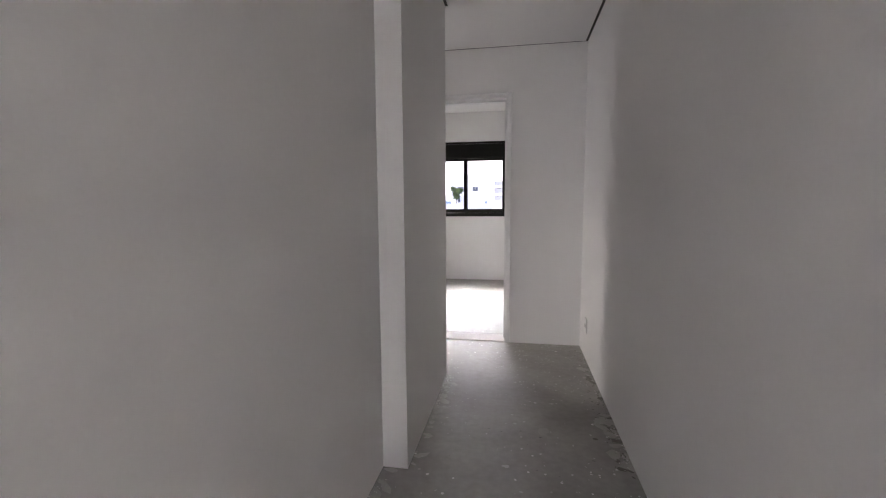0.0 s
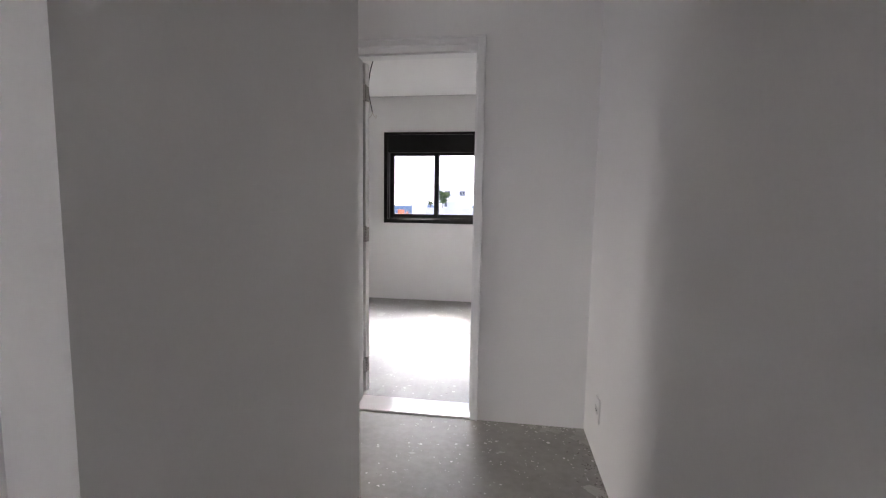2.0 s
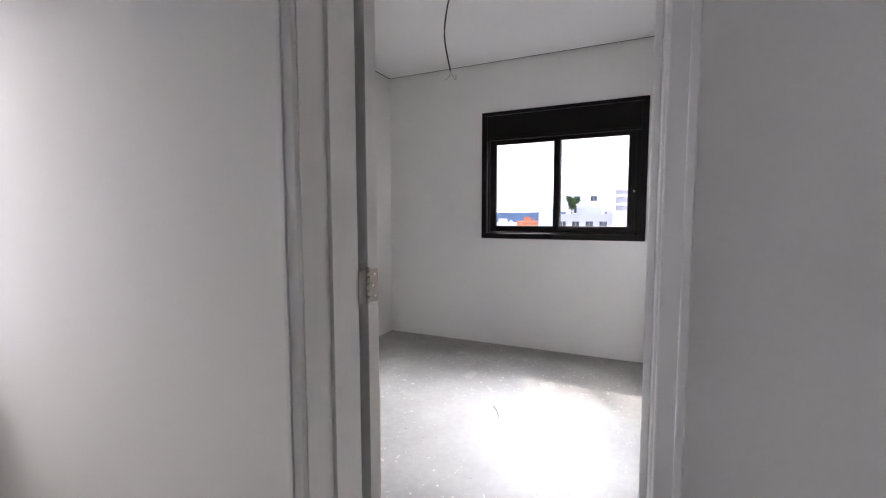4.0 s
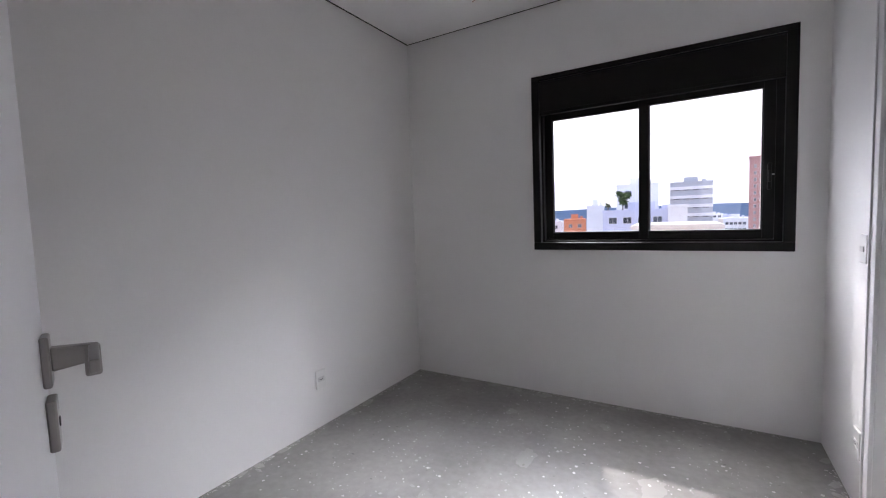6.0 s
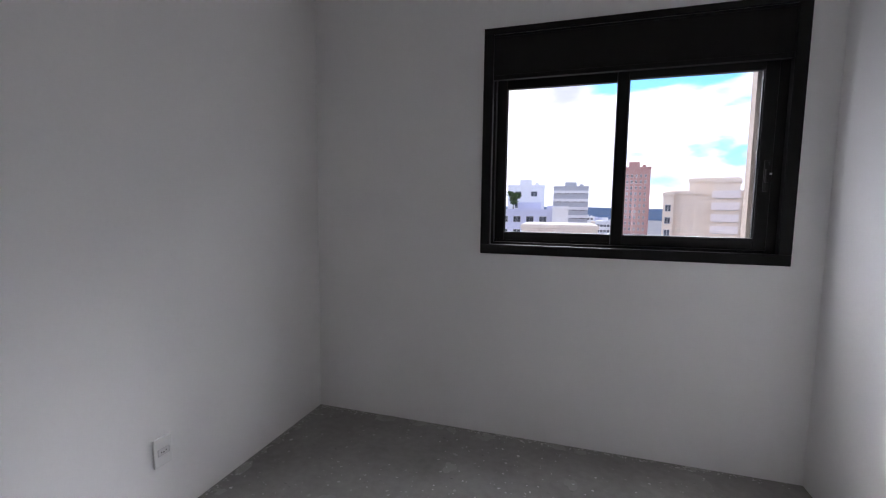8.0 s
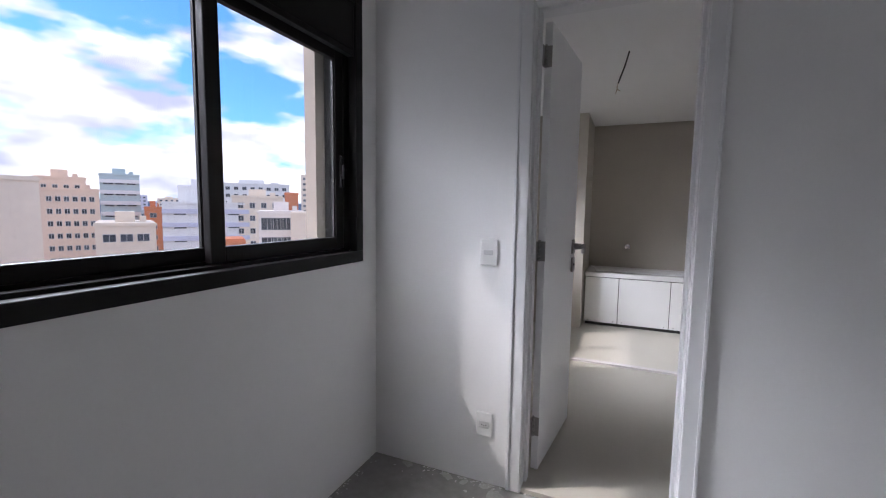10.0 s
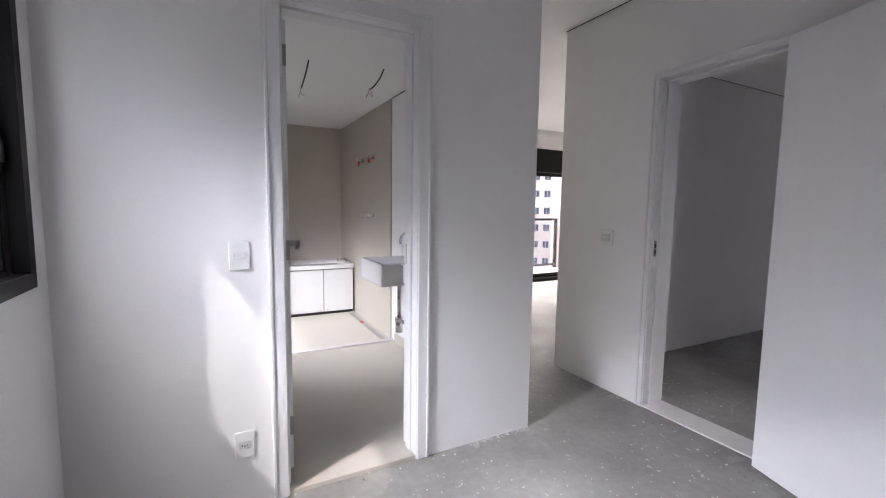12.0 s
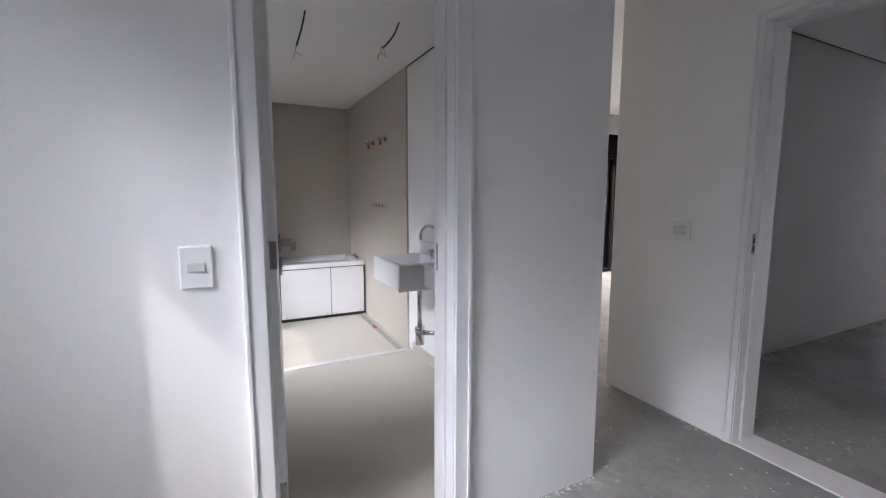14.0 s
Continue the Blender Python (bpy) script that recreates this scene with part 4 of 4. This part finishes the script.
for k in range(46):
    az = rnd.uniform(-30, 66)
    d = rnd.uniform(330, 620)
    if 4 < az < 8:
        continue
    building("distant pale apartment block on the skyline", az, az + rnd.uniform(1.4, 3.4) * 350 / d, d, rnd.uniform(-8, 12) if az > 15 else rnd.uniform(-14, -2),
             CITY[rnd.choice(("white", "cream", "white", "grey", "rose", "lilac"))], cols=4, win=(2.0, 1.6), step=(3, 3.6), low=-9, eye=(-1.5, 1.5))
canopy("green tree on a roof terrace", E65[0] + 103 * math.sin(radians(-8.1)), E65[1] + 103 * math.cos(radians(-8.1)), 0.9, 4.4, 3)
canopy("small green tree on a roof terrace", E65[0] + 103 * math.sin(radians(-9.8)), E65[1] + 103 * math.cos(radians(-9.8)), 1.6, 1.6, 4)

# hills on the horizon
bm = bmesh.new()
prev = None
for k in range(60):
    az = radians(-70 + k * 2.6)
    h = 12 + 42 * max(0.0, noise.noise(Vector((k * 0.13, 3.1, 0))) + 0.35) * (1.3 if k < 24 else 0.55)
    p = Vector((2600 * math.sin(az), 2600 * math.cos(az), 0))
    cur = (bm.verts.new((p.x, p.y, GROUND)), bm.verts.new((p.x, p.y, h)), bm.verts.new((p.x * 1.15, p.y * 1.15, GROUND)))
    if prev:
        for i, j in ((0, 1), (1, 2)):
            bm.faces.new((prev[i], cur[i], cur[j], prev[j]))
    prev = cur
tagged(new("backdrop_hills", mesh_of("backdrop_hills", bm, HAZE)), "hazy blue hills on the horizon", "", "", "structure")

# the block across from the balcony
opp = thing("apartment_building", "green and white apartment block with glazed balconies", "building", "city blocks", pose(37, -24, 0, 0, 0, -90))
part("wall", B(-46, 5.2, 0, 12, GROUND, 26), CITY["blush"], opp)
fr, pn = window_meshes(4.2, 1.3)
for k in range(-4, 8):
    z = k * 2.9 - 0.3
    part("parapet", B(-46, 5.0, -0.9, -0.02, z - 0.35, z + 0.75), CITY["green"], opp)
    part("slab_edge", B(-46, 5.2, -1.0, -0.02, z - 0.75, z - 0.36), CITY["blush"], opp)
    for i in range(6):
        o = new("window", fr)
        o.parent = opp
        o.location = (2.4 - i * 4.7, -0.02, z + 1.45)
        g = new("pane", pn)
        g.parent = o
        part("curtain", B(0.6 - i * 4.7, 3.4 - i * 4.7, -0.09, -0.04, z + 0.85, z + 2.0), CITY["white"], opp) if (i * 7 + k * 3) % 5 < 4 else None
building("cream apartment block down the street", 126.0, 132.5, 75, 12, CITY["cream"], eye=(-1.8, 2.0), cols=4, win=(1.1, 1.2), step=(2.2, 2.9), low=-20)
building("pale tower down the street", 129.5, 136, 120, 30, CITY["white"], eye=(-1.8, 2.0), cols=4, win=(1.4, 1.3), step=(2.6, 2.9), low=-14)


# ---- plaster crumbs and paint flakes on the floor ----
FLAKE = material("plaster_crumbs", (0.60, 0.59, 0.56), 0.9, 0, 0.15, 8, 60, 0.0)
DIRT = material("dark_floor_dirt", (0.16, 0.15, 0.135), 0.9, 0, 0.2, 8, 60, 0.0)


def crumbs(name, label, mat, runs, per_metre, spread, size, seed):
    """Irregular flat crumbs strewn along lines on the floor."""
    rnd = random.Random(seed)
    vs, fs = [], []
    for x0, y0, x1, y1, nx, ny in runs:
        length = math.hypot(x1 - x0, y1 - y0)
        for k in range(int(length * per_metre)):
            t = rnd.random()
            if noise.noise(Vector((x0 + (x1 - x0) * t, y0 + (y1 - y0) * t, seed)) * 2.3) < -0.12:
                continue
            off = abs(rnd.gauss(0, spread)) + 0.004
            c = Vector((x0 + (x1 - x0) * t + nx * off, y0 + (y1 - y0) * t + ny * off, 0))
            r, n, h, a0 = size * rnd.uniform(0.3, 1.0) ** 1.5, rnd.randint(5, 7), rnd.uniform(0.0008, 0.003), rnd.random() * 6
            st, an = rnd.uniform(1, 2.2), rnd.random() * 3.14
            i = len(vs)
            for q in range(n):
                a = a0 + 6.283 * q / n
                u = Vector((math.cos(a) * r * st, math.sin(a) * r, 0)) * rnd.uniform(0.7, 1.2)
                u = Vector((u.x * math.cos(an) - u.y * math.sin(an), u.x * math.sin(an) + u.y * math.cos(an), 0))
                vs.append(c + u)
            vs.append(c + Vector((0, 0, h)))
            fs += [(i + q, i + (q + 1) % n, i + n) for q in range(n)]
    me = bpy.data.meshes.new(name)
    me.from_pydata(vs, [], fs)
    me.materials.append(mat)
    tagged(new(name, me), label, "debris", "", "stuff")


BEDROOM_EDGES = ((LEFT, 0.05, LEFT, WIN, 1, 0), (LEFT, WIN, 0, WIN, 0, -1), (0, WIN, 0, BY1 + 0.07, -1, 0), (0, BY0 - 0.07, 0, PASS, -1, 0), (-0.05, 0, PASS_END, 0, 0, 1))
HALL_EDGES = ((HALL_R, -4.0, HALL_R, -0.15, -1, 0), (HALL_L, -2.05, HALL_L, -0.97, 1, 0), (HALL_NEAR, -4.0, HALL_NEAR, -2.05, 1, 0), (-0.05, HALL_Y, HALL_R, HALL_Y, 0, -1), (-1.7, HALL_Y, -0.9, HALL_Y, 0, -1))
crumbs("plaster_crumbs", "pale plaster crumbs along the bedroom skirting line", FLAKE, BEDROOM_EDGES, 150, 0.018, 0.0050, 11)
crumbs("plaster_crumbs", "pale plaster crumbs along the hall walls", FLAKE, HALL_EDGES, 130, 0.025, 0.0055, 12)
SMEAR = material("dried_plaster_smear", (0.37, 0.36, 0.335), 0.9, 0, 0.2, 9, 70, 0.2)
crumbs("plaster_smears", "dried plaster smears along the bedroom walls", SMEAR, BEDROOM_EDGES, 22, 0.025, 0.030, 21)
crumbs("plaster_smears", "dried plaster smears along the hall walls", SMEAR, HALL_EDGES, 26, 0.035, 0.034, 22)
crumbs("floor_dirt", "dark scuffs along the foot of the hall wall", DIRT, HALL_EDGES[:1], 22, 0.05, 0.020, 23)
crumbs("floor_dirt", "dark dirt along the foot of the hall wall", DIRT, HALL_EDGES[:1], 170, 0.035, 0.0055, 13)
crumbs("paint_flakes", "small white paint flakes strewn over the bedroom floor", FLAKE, tuple((LEFT + 0.3, 0.3 + 0.28 * k, -0.1, 0.3 + 0.28 * k, 0.2, 1) for k in range(9)), 55, 0.14, 0.0038, 14)
crumbs("paint_flakes", "small white paint flakes strewn over the hall floor", FLAKE, tuple((-0.45 + 0.2 * k, -4.0, -0.45 + 0.2 * k, -0.2, 1, 0) for k in range(5)), 40, 0.10, 0.0042, 15)
twig = thing("wire_offcut", "thin dark wire offcut lying on the screed floor", "wire", "", pose(-0.98, 1.62, 0.0))
part("strand", add_tube(bmesh.new(), smooth([(0, 0, 0.003), (0.05, -0.07, 0.003), (0.09, -0.16, 0.004)]), 0.0028, 6), WIRE, twig)
